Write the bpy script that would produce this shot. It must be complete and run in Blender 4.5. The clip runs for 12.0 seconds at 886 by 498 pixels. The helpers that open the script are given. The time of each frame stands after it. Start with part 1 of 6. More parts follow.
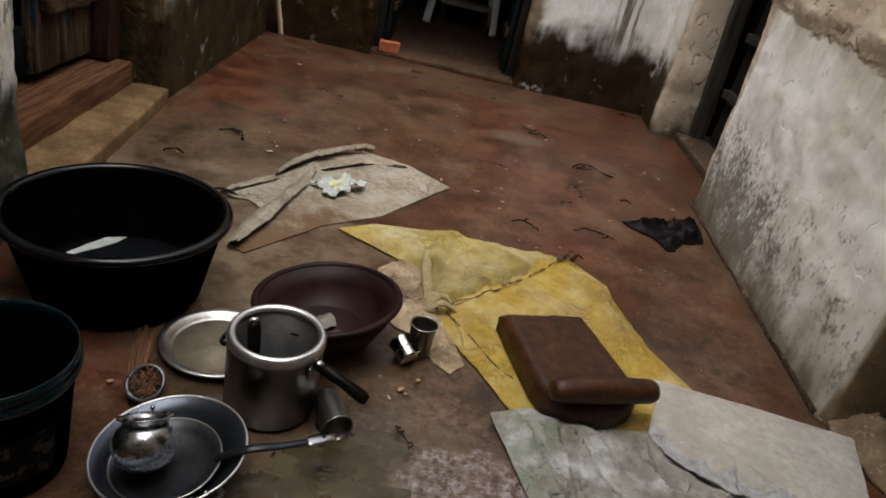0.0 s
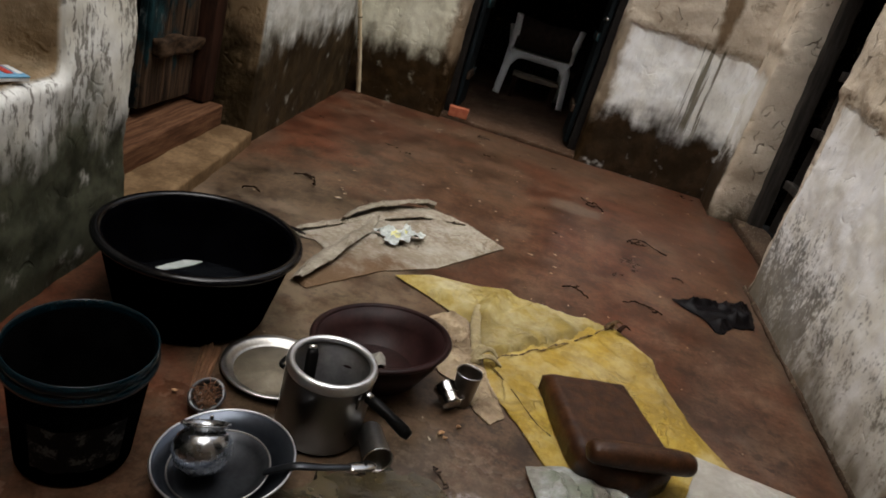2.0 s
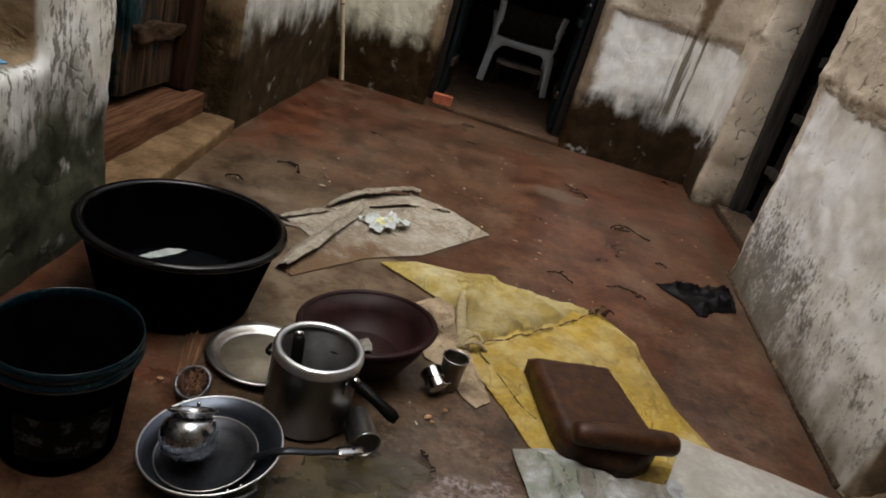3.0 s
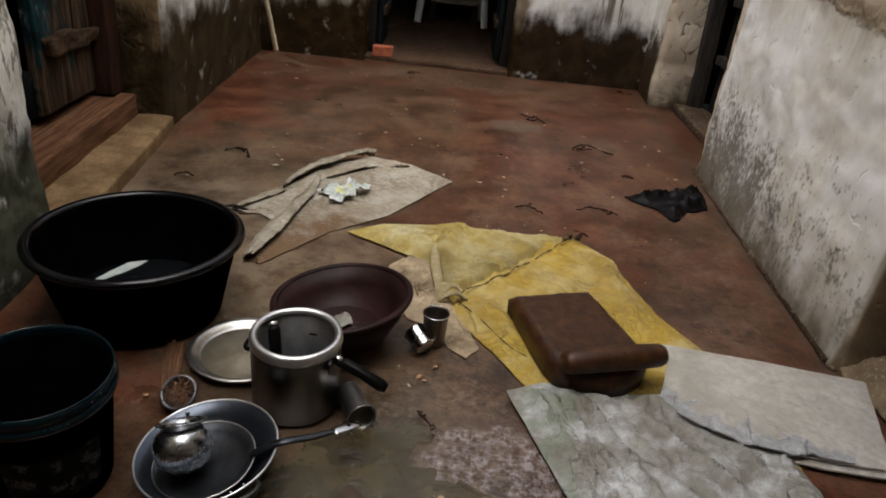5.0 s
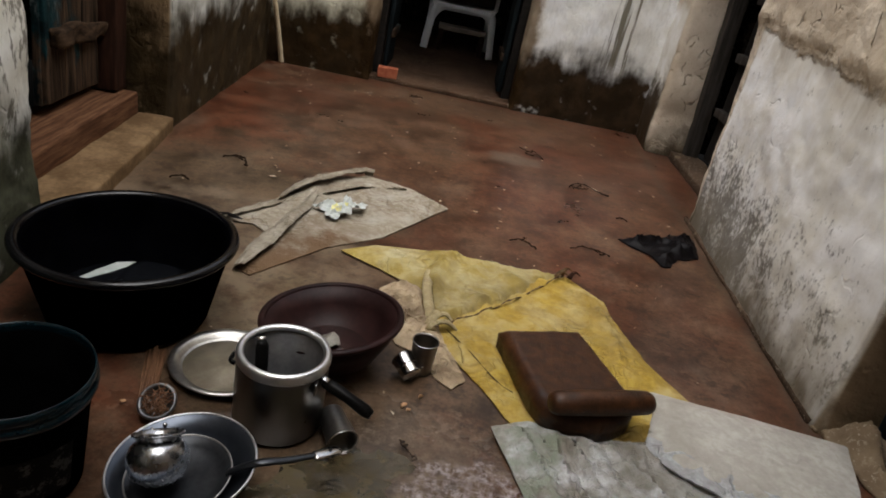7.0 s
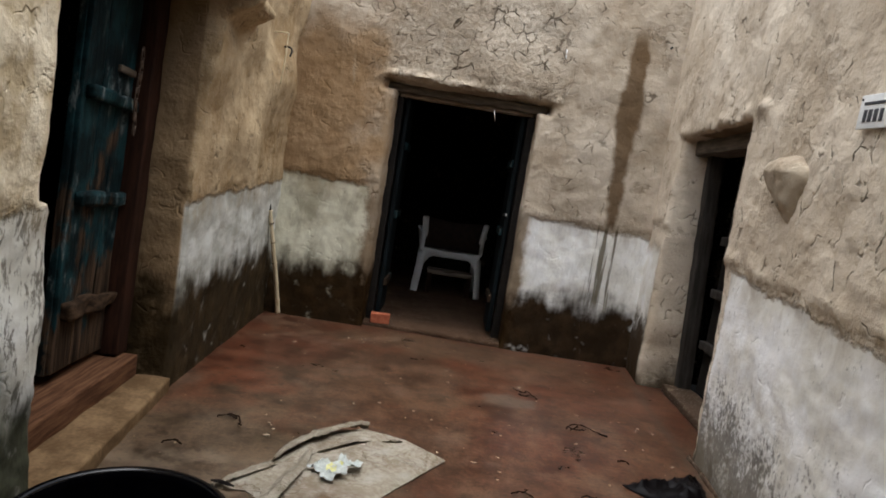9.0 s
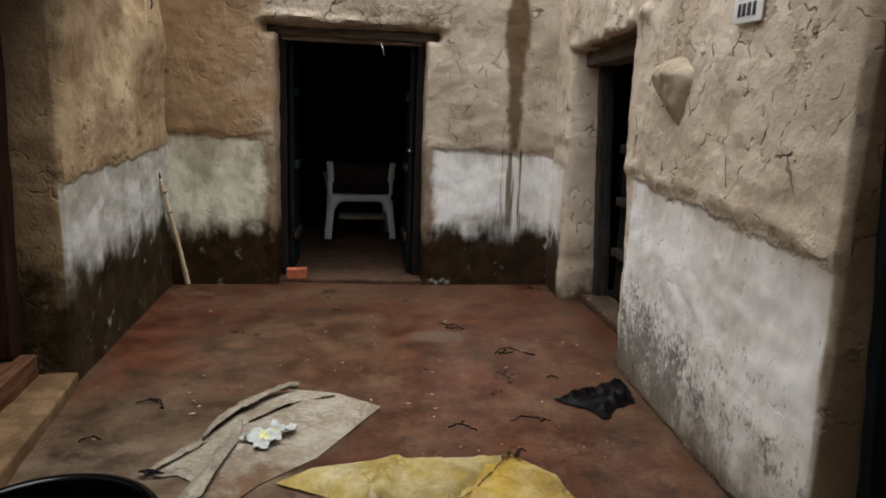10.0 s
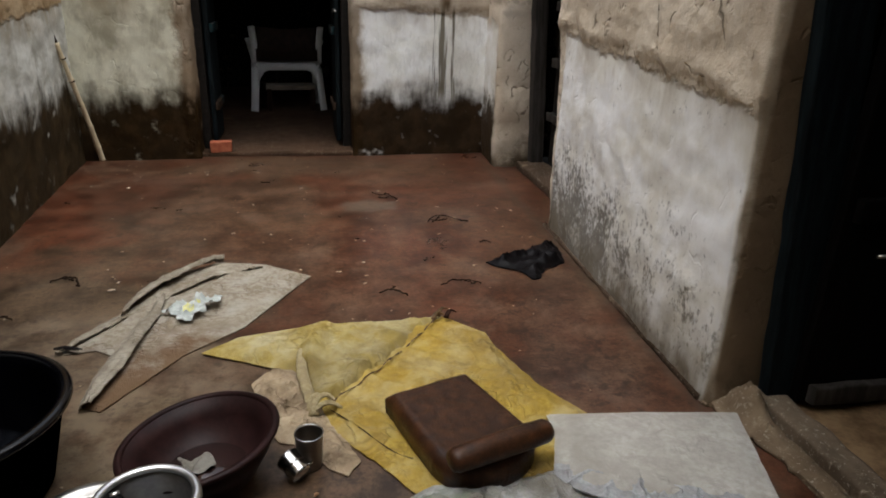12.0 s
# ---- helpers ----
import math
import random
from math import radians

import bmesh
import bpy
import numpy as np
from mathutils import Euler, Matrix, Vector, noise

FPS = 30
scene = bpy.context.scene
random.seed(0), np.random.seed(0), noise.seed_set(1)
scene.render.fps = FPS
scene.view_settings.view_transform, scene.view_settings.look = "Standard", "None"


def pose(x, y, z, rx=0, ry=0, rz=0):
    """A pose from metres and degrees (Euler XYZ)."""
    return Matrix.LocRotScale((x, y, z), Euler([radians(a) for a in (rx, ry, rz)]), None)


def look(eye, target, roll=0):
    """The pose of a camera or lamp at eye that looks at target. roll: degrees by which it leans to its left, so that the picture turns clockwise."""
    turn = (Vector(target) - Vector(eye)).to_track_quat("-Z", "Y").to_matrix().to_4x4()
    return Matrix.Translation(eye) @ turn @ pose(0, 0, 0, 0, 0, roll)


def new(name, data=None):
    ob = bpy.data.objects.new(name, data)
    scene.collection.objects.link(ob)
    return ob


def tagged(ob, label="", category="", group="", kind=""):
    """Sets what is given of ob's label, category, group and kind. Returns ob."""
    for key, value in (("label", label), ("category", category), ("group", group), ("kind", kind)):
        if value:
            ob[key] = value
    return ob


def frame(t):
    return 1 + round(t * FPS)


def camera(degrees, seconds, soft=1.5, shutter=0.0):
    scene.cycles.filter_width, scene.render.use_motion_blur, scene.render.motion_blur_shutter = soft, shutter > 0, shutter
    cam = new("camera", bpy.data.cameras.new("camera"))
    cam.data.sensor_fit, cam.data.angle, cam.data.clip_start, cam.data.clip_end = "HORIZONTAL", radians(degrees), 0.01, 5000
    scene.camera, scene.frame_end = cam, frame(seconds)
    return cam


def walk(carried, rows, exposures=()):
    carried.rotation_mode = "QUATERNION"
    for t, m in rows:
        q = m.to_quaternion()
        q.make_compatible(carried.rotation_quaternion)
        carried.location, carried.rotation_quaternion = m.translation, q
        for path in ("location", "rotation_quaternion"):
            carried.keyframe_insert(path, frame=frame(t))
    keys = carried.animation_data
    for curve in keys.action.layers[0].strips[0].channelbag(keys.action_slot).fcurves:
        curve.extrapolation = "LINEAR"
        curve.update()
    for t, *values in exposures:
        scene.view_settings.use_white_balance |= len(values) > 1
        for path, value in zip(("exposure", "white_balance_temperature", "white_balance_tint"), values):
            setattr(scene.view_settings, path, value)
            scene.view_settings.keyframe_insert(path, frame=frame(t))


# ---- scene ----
cam = camera(67.6, 12.0, soft=1.8)
PATH = [
    (0, (0.062, 0.079, 1.090), (0.114, 1.859, 0.180), 13.7),
    (0.5, (0.051, 0.031, 1.098), (-0.111, 1.864, 0.314), 14.0),
    (1, (0.049, -0.006, 1.105), (-0.154, 1.849, 0.384), 16.0),
    (1.5, (0.051, -0.018, 1.092), (-0.105, 1.819, 0.317), 16.9),
    (2, (0.054, -0.018, 1.093), (-0.087, 1.820, 0.317), 17.0),
    (2.5, (0.063, -0.022, 1.090), (-0.055, 1.803, 0.280), 16.7),
    (2.7, (0.057, -0.029, 1.087), (-0.035, 1.802, 0.288), 17.3),
    (4.3, (0.060, -0.002, 1.089), (-0.001, 1.837, 0.305), 15.9),
    (4.5, (0.082, -0.007, 1.087), (-0.003, 1.800, 0.235), 13.6),
    (5, (0.104, 0.007, 1.115), (0.101, 1.779, 0.189), 6.9),
    (5.5, (0.097, 0.008, 1.110), (0.191, 1.795, 0.215), 8.9),
    (6, (0.099, 0.003, 1.107), (0.245, 1.785, 0.212), 13.3),
    (6.5, (0.086, 0.013, 1.104), (0.169, 1.788, 0.187), 12.6),
    (7, (0.065, 0.023, 1.112), (0.101, 1.831, 0.258), 12.5),
    (7.5, (0.051, 0.008, 1.133), (-0.051, 1.872, 0.417), 12.4),
    (7.7, (0.049, 0.004, 1.153), (-0.027, 1.914, 0.565), 11.7),
    (9.3, (0.036, -0.008, 1.218), (-0.030, 1.982, 1.021), 8.3),
    (9.5, (0.046, 0.010, 1.223), (-0.023, 1.998, 1.022), 6.5),
    (10, (0.076, 0.056, 1.236), (0.274, 2.012, 0.864), 2.1),
    (10.5, (0.104, 0.110, 1.225), (0.368, 2.027, 0.719), 1.3),
    (11, (0.104, 0.107, 1.235), (0.332, 2.045, 0.795), 1.4),
    (11.5, (0.126, 0.111, 1.204), (0.371, 2.027, 0.687), 2.5),
    (12, (0.152, 0.116, 1.161), (0.515, 1.947, 0.441), 2.0),
]
EXPOSURE = 1.13
walk(cam, [(t, look(eye, target, roll)) for t, eye, target, roll in PATH], [
    (0.0, EXPOSURE, 6500, 10), (2.5, EXPOSURE, 6450, 10), (4.5, EXPOSURE, 6400, 10), (7.0, EXPOSURE, 6400, 10),
    (9.5, EXPOSURE + 0.11, 6080, 9), (10.0, EXPOSURE + 0.03, 6300, 10), (10.5, EXPOSURE + 0.03, 6300, 9), (11.5, EXPOSURE, 6350, 10), (12.0, EXPOSURE, 6200, 9)])

# ---------------------------------------------------------------- light
world = bpy.data.worlds.new("overcast_sky")
scene.world = world
world.use_nodes = True
wn = world.node_tree
sky = wn.nodes.new("ShaderNodeTexSky")
sky.sky_type = "NISHITA"
sky.sun_disc = False
sky.sun_elevation = radians(76)
sky.sun_rotation = radians(-120)
sky.dust_density = 5.0
grey = wn.nodes.new("ShaderNodeHueSaturation")
grey.inputs["Saturation"].default_value = 0.25
wn.links.new(sky.outputs[0], grey.inputs["Color"])
wn.links.new(grey.outputs[0], wn.nodes["Background"].inputs[0])
wn.nodes["Background"].inputs[1].default_value = 0.15

sun_data = bpy.data.lights.new("sun", "SUN")
sun_data.energy = 0.95
sun_data.angle = radians(40)
sun_data.color = (1.0, 0.96, 0.9)
sun = new("sun", sun_data)
sun.matrix_world = look((0.42, -0.16, 4.0), (0.0, 0.0, 3.0))

# ---------------------------------------------------------------- node helpers


class Nodes:
    """Small builder of procedural materials."""

    def __init__(self, name, rough=0.6, metal=0.0, spec=0.5):
        self.mat = bpy.data.materials.new(name)
        self.mat.use_nodes = True
        self.t = self.mat.node_tree
        self.b = self.t.nodes["Principled BSDF"]
        self.b.inputs["Roughness"].default_value = rough
        self.b.inputs["Metallic"].default_value = metal
        self.b.inputs["Specular IOR Level"].default_value = spec
        self.pos = self.t.nodes.new("ShaderNodeNewGeometry").outputs["Position"]
        self.obj = self.t.nodes.new("ShaderNodeTexCoord").outputs["Object"]

    def put(self, value, socket):
        if isinstance(value, (int, float)):
            socket.default_value = value
        elif isinstance(value, (tuple, list)):
            socket.default_value = (*value, 1.0) if len(value) == 3 and socket.type == "RGBA" else value
        else:
            self.t.links.new(value, socket)

    def math(self, op, a, b=0.0, c=0.0):
        n = self.t.nodes.new("ShaderNodeMath")
        n.operation = op
        self.put(a, n.inputs[0]), self.put(b, n.inputs[1]), self.put(c, n.inputs[2])
        return n.outputs[0]

    def add(self, a, b):
        return self.math("ADD", a, b)

    def sub(self, a, b):
        return self.math("SUBTRACT", a, b)

    def mul(self, a, b):
        return self.math("MULTIPLY", a, b)

    def axes(self, vec=None):
        n = self.t.nodes.new("ShaderNodeSeparateXYZ")
        self.put(vec or self.pos, n.inputs[0])
        return n.outputs

    def scaled(self, sx, sy, sz, vec=None):
        n = self.t.nodes.new("ShaderNodeMapping")
        self.put(vec or self.pos, n.inputs["Vector"])
        n.inputs["Scale"].default_value = (sx, sy, sz)
        return n.outputs[0]

    def noise(self, scale, detail=4.0, vec=None, rough=0.55, twist=0.0, colour=False):
        n = self.t.nodes.new("ShaderNodeTexNoise")
        self.put(vec or self.pos, n.inputs["Vector"])
        n.inputs["Scale"].default_value = scale
        n.inputs["Detail"].default_value = detail
        n.inputs["Roughness"].default_value = rough
        n.inputs["Distortion"].default_value = twist
        return n.outputs["Color" if colour else "Fac"]

    def cells(self, scale, vec=None, feature="DISTANCE_TO_EDGE"):
        n = self.t.nodes.new("ShaderNodeTexVoronoi")
        n.feature = feature
        self.put(vec or self.pos, n.inputs["Vector"])
        n.inputs["Scale"].default_value = scale
        return n.outputs["Distance"]

    def bent(self, amount, scale, vec=None):
        """Coordinates shaken by noise."""
        n = self.t.nodes.new("ShaderNodeVectorMath")
        n.operation = "MULTIPLY_ADD"
        self.put(self.noise(scale, 3, vec, colour=True), n.inputs[0])
        n.inputs[1].default_value = (amount,) * 3
        self.put(vec or self.pos, n.inputs[2])
        return n.outputs[0]

    def step(self, value, lo, hi):
        """Smooth step from 0 at lo to 1 at hi (lo may be the greater)."""
        n = self.t.nodes.new("ShaderNodeMapRange")
        n.interpolation_type = "SMOOTHSTEP"
        flip = lo > hi
        self.put(value, n.inputs["Value"])
        n.inputs["From Min"].default_value = min(lo, hi)
        n.inputs["From Max"].default_value = max(lo, hi)
        n.inputs["To Min"].default_value = 1.0 if flip else 0.0
        n.inputs["To Max"].default_value = 0.0 if flip else 1.0
        return n.outputs["Result"]

    def mix(self, fac, a, b):
        n = self.t.nodes.new("ShaderNodeMix")
        n.data_type = "RGBA"
        self.put(fac, n.inputs[0])
        for value, k in ((a, 6), (b, 7)):
            self.put((*value, 1.0) if isinstance(value, tuple) else value, n.inputs[k])
        return n.outputs[2]

    def spot(self, x, y, rx, ry, wobble=0.5, scale=6.0):
        """1 inside an uneven oval on the floor, 0 outside."""
        px, py, _ = self.axes()
        dx = self.math("DIVIDE", self.sub(px, x), rx)
        dy = self.math("DIVIDE", self.sub(py, y), ry)
        d = self.math("SQRT", self.add(self.mul(dx, dx), self.mul(dy, dy)))
        d = self.add(d, self.mul(self.sub(self.noise(scale, 5), 0.5), wobble * 2))
        return self.step(d, 1.1, 0.75)

    def finish(self, colour=None, rough=None, height=None, strength=0.3, distance=0.01):
        if colour is not None:
            self.put(colour, self.b.inputs["Base Color"])
        if rough is not None:
            self.put(rough, self.b.inputs["Roughness"])
        if height is not None:
            n = self.t.nodes.new("ShaderNodeBump")
            n.inputs["Strength"].default_value = strength
            n.inputs["Distance"].default_value = distance
            self.put(height, n.inputs["Height"])
            self.t.links.new(n.outputs[0], self.b.inputs["Normal"])
        return self.mat


def simple(name, a, b, rough=0.6, metal=0.0, scale=20.0, bump=0.15, spread=(0.35, 0.7), stretch=(1, 1, 1), gloss_var=0.12, spec=0.3):
    """Two tones broken up at two scales, with fine relief."""
    m = Nodes(name, rough, metal, spec)
    vec = m.scaled(*stretch, vec=m.obj)
    big = m.noise(scale, 5, vec)
    fine = m.noise(scale * 7, 4, vec)
    mixed = m.add(m.mul(big, 0.7), m.mul(fine, 0.3))
    colour = m.mix(m.step(mixed, *spread), a, b)
    gloss = m.add(rough, m.mul(m.sub(fine, 0.5), gloss_var * 2))
    return m.finish(colour, gloss, mixed, bump, 0.004)


# ---------------------------------------------------------------- materials of the setting


def mud_base(m, light=(0.57, 0.495, 0.395), dark=(0.37, 0.30, 0.22), cracks=1.0):
    """Colour and relief of cracked mud plaster."""
    big = m.noise(1.8, 6, rough=0.6)
    mid = m.noise(7, 6, rough=0.6)
    fine = m.noise(45, 5, rough=0.7)
    straw = m.noise(60, 3, m.scaled(1, 1, 0.25, m.bent(0.1, 9)))
    tone = m.add(m.mul(big, 0.6), m.add(m.mul(mid, 0.3), m.mul(fine, 0.1)))
    colour = m.mix(m.step(tone, 0.36, 0.62), dark, light)
    colour = m.mix(m.mul(m.step(straw, 0.62, 0.74), 0.3), colour, (0.52, 0.44, 0.33))
    # shrinkage cracks, in patches, and flakes that have lifted along them
    vec = m.bent(0.16, 4)
    gap = m.cells(6.0, m.scaled(1, 1, 0.62, m.bent(0.05, 22, vec)))
    where = m.step(m.noise(1.3, 4), 0.44, 0.56)
    broken = m.step(m.noise(5, 4), 0.40, 0.58)
    wide = m.mul(m.step(gap, 0.030, 0.006), m.step(m.noise(11, 3, rough=0.5), 0.52, 0.62))
    crack = m.mul(m.mul(m.mul(wide, broken), where), cracks)
    lifted = m.mul(m.mul(m.step(gap, 0.0, 0.18), where), cracks)
    colour = m.mix(m.mul(crack, 0.75), colour, (0.06, 0.043, 0.026))
    scar = m.step(m.noise(3.3, 6, m.bent(0.2, 3), rough=0.68), 0.60, 0.66)
    colour = m.mix(m.mul(scar, 0.4), colour, (0.22, 0.165, 0.11))
    coarse = m.mul(m.step(m.noise(1.1, 4), 0.5, 0.6), m.sub(m.noise(26, 5, rough=0.65), 0.5))
    colour = m.mix(m.mul(m.step(coarse, 0.04, 0.2), 0.45), colour, (0.17, 0.125, 0.08))
    # short broken cracks and grit
    hair = m.math("ABSOLUTE", m.sub(m.noise(3.2, 3, m.bent(0.03, 9), rough=0.55), 0.5))
    hair = m.mul(m.step(hair, 0.014, 0.003), m.step(m.noise(9, 4), 0.52, 0.62))
    colour = m.mix(m.mul(hair, 0.6), colour, (0.06, 0.042, 0.026))
    grit = m.noise(95, 3, rough=0.7)
    colour = m.mix(m.mul(m.step(grit, 0.60, 0.75), 0.4), colour, (0.13, 0.095, 0.06))
    colour = m.mix(m.mul(m.step(grit, 0.42, 0.28), 0.35), colour, (0.66, 0.60, 0.50))
    lumps = m.noise(17, 4, rough=0.6)
    fine = m.add(m.add(fine, m.mul(lumps, 1.6)), m.add(m.mul(coarse, 4.0), m.mul(hair, -1.6)))
    height = m.add(m.add(m.mul(mid, 0.9), m.mul(fine, 0.12)), m.add(m.mul(crack, -0.55), m.add(m.mul(lifted, 0.12), m.mul(scar, -0.22))))
    return colour, height, big, mid, fine


def wall_material(name, dado, slope_axis, slope, damp, white=(0.66, 0.66, 0.63), aged=(0.47, 0.44, 0.36),
                  mould=None, peel=0.0, stain=False, tones=None, damp_tone=(0.021, 0.0115, 0.0044), jamb=None, front=None, runny=0.45, cream=None):
    """Mud plaster above, a limewashed dado below, damp along the ground."""
    m = Nodes(name, 0.9, 0.0, 0.03)
    colour, height, big, mid, fine = mud_base(m, *(tones or ()))
    x, y, z = m.axes()
    if stain:
        # the plaster turns to a warmer clay beside the corner
        warm = m.mul(m.step(m.add(x, m.mul(m.sub(big, 0.5), 1.2)), -0.45, -0.95), m.step(m.add(z, m.mul(m.sub(big, 0.5), 1.0)), 2.7, 1.9))
        colour = m.mix(m.mul(warm, 0.9), colour, m.mix(mid, (0.21, 0.125, 0.056), (0.39, 0.255, 0.135)))
        wipes = m.noise(6, 4, m.scaled(1, 1, 0.12, m.bent(0.04, 10)))
        colour = m.mix(m.mul(m.step(wipes, 0.6, 0.72), 0.3), colour, (0.55, 0.5, 0.4))
    if cream is not None:
        # a paler clay on the stretch before the doorway
        fresh = m.step(m.add(y, m.mul(m.sub(mid, 0.5), 0.1)), cream + 0.05, cream - 0.05)
        colour = m.mix(m.mul(fresh, 0.85), colour, m.mix(m.step(mid, 0.36, 0.6), (0.52, 0.42, 0.27), (0.86, 0.76, 0.58)))
    if stain:
        gap = m.cells(9, m.bent(0.10, 7))
        patch = m.mul(m.mul(m.step(x, -1.0, -0.75), m.step(x, 0.75, 0.35)), m.step(m.add(z, m.mul(m.sub(mid, 0.5), 0.3)), 1.86, 1.95))
        split = m.mul(m.mul(m.step(gap, 0.050, 0.014), patch), m.step(m.noise(6, 4), 0.50, 0.60))
        colour = m.mix(m.mul(split, 0.8), colour, (0.06, 0.043, 0.028))
        colour = m.mix(m.mul(m.mul(patch, m.step(m.noise(33, 4, rough=0.7), 0.48, 0.62)), 0.4), colour, (0.20, 0.155, 0.105))
        height = m.add(height, m.add(m.mul(split, -0.8), m.mul(m.mul(patch, m.noise(33, 4, rough=0.7)), 0.8)))
    along = (x, y)[slope_axis]
    top = m.add(m.add(dado, m.mul(along, slope)), m.add(m.mul(m.sub(m.noise(5, 4), 0.5), 0.10), m.mul(m.sub(m.noise(28, 4, rough=0.7), 0.5), 0.06)))
    if cream is not None:
        top = m.add(top, m.mul(m.step(y, 2.3, 1.95), 0.14))
    wash = m.step(m.sub(top, z), -0.012, 0.02)
    if jamb is not None:
        # bare mud on the cut ends beside the doorways, darkened for their missing light
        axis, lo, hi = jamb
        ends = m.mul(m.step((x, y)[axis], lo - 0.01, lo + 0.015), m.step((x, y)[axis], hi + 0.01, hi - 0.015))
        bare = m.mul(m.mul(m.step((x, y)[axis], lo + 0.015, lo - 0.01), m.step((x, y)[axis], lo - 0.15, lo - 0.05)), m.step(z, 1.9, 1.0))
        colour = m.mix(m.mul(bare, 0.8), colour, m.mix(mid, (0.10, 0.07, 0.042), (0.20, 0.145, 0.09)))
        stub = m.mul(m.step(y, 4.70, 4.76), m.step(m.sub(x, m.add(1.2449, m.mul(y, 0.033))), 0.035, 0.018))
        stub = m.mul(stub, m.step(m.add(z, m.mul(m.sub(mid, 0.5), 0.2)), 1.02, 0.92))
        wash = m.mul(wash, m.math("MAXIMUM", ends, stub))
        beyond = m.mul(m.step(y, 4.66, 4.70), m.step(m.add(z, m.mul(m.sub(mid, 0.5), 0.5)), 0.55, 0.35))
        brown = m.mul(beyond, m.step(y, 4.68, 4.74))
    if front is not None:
        # bare mud behind the wall's front: reveals and niche, shade put into the colour
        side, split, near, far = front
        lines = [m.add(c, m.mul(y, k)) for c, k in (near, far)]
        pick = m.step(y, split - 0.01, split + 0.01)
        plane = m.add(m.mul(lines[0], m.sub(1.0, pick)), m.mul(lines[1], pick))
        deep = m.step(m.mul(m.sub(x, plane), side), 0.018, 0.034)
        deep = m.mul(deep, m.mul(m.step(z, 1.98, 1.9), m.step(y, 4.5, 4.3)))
        # brown pairs holding the recess shade, deeper for the right wall
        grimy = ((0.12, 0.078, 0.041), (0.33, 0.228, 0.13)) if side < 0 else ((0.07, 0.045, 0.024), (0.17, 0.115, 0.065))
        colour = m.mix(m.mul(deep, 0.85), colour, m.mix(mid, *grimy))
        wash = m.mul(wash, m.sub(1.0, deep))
    runs = m.noise(9, 4, m.scaled(1, 1, 0.16, m.bent(0.05, 12)))
    pale = m.mix(m.step(m.add(m.mul(big, 0.5), m.mul(mid, 0.5)), 0.4, 0.62), aged, white)
    pale = m.mix(m.mul(m.step(runs, 0.55, 0.75), runny), pale, (0.36, 0.32, 0.24))
    if peel:
        flakes = m.add(m.mul(m.noise(60, 4, m.scaled(1, 1, 0.28, m.bent(0.03, 20)), rough=0.65), 0.6), m.mul(m.noise(12, 4, m.scaled(1, 1, 0.4)), 0.4))
        loose = m.mul(m.step(flakes, 0.50, 0.57), peel)
        if cream is not None:
            loose = m.mul(loose, m.step(y, 2.6, 2.2))
        pale = m.mix(loose, pale, (0.115, 0.10, 0.078))
    if cream is not None:
        # smeared grey limewash past the door
        smear = m.noise(7, 5, m.scaled(1, 0.5, 1, m.bent(0.12, 5)), rough=0.6)
        pale = m.mix(m.mul(m.step(y, 2.6, 2.9), 0.75), pale, m.mix(m.step(smear, 0.38, 0.64), (0.27, 0.265, 0.225), (0.58, 0.585, 0.55)))
    if stain:
        # yellowed limewash with grey smears beside the corner
        smear = m.noise(6, 5, m.scaled(1, 1, 0.45, m.bent(0.12, 5)), rough=0.62)
        old = m.mix(m.step(smear, 0.38, 0.62), (0.34, 0.31, 0.205), (0.66, 0.635, 0.48))
        pale = m.mix(m.mul(m.step(x, -0.2, -0.6), 0.85), pale, old)
    soak = m.mul(m.step(m.sub(top, z), 0.20, 0.0), m.step(m.add(m.mul(runs, 0.6), m.mul(mid, 0.4)), 0.42, 0.62))
    pale = m.mix(m.mul(soak, 0.6), pale, (0.31, 0.245, 0.15))
    if stain:
        # plaster rubbed bare beside the doorway
        beside = m.math("ABSOLUTE", m.add(x, 0.13))
        rubbed = m.step(m.add(beside, m.mul(m.sub(m.noise(7, 5, rough=0.65), 0.5), 0.14)), 0.585, 0.655)
        wash = m.mul(wash, rubbed)
        colour = m.mix(m.mul(m.mul(m.sub(1.0, rubbed), m.step(z, 1.15, 0.95)), 0.75), colour, m.mix(mid, (0.10, 0.07, 0.042), (0.27, 0.20, 0.13)))
    colour = m.mix(wash, colour, pale)
    soft = m.add(m.mul(mid, 0.20), m.mul(fine, 0.05))
    height = m.add(m.mul(height, m.sub(1.0, wash)), m.mul(soft, wash))
    edge = m.mul(m.mul(m.step(m.math("ABSOLUTE", m.sub(m.sub(top, z), -0.02)), 0.05, 0.0), m.step(m.noise(20, 4, rough=0.7), 0.40, 0.62)), 0.38)
    colour = m.mix(edge, colour, (0.17, 0.12, 0.07))
    height = m.add(height, m.mul(edge, -0.25))
    if cream is not None:
        damp = m.add(damp, m.add(m.mul(m.step(y, 2.8, 3.0), 0.16), m.mul(m.step(y, 2.1, 1.9), 0.08)))
    reach = m.add(damp, m.add(m.mul(m.sub(m.noise(4.5, 5), 0.5), 0.35), m.mul(m.sub(runs, 0.5), 0.35)))
    wet = m.step(m.sub(reach, z), -0.12, 0.10)
    wet = m.mul(wet, m.step(m.noise(8, 5), 0.18, 0.40))
    dirt = m.mix(m.step(mid, 0.42, 0.7), damp_tone, tuple(c * 1.9 for c in damp_tone))
    if cream is not None:
        # mossy plinth before the door
        dirt = m.mix(m.step(y, 2.15, 1.85), dirt, m.mix(m.step(m.noise(6, 5, rough=0.62), 0.36, 0.62), (0.017, 0.0175, 0.0105), (0.066, 0.069, 0.045)))
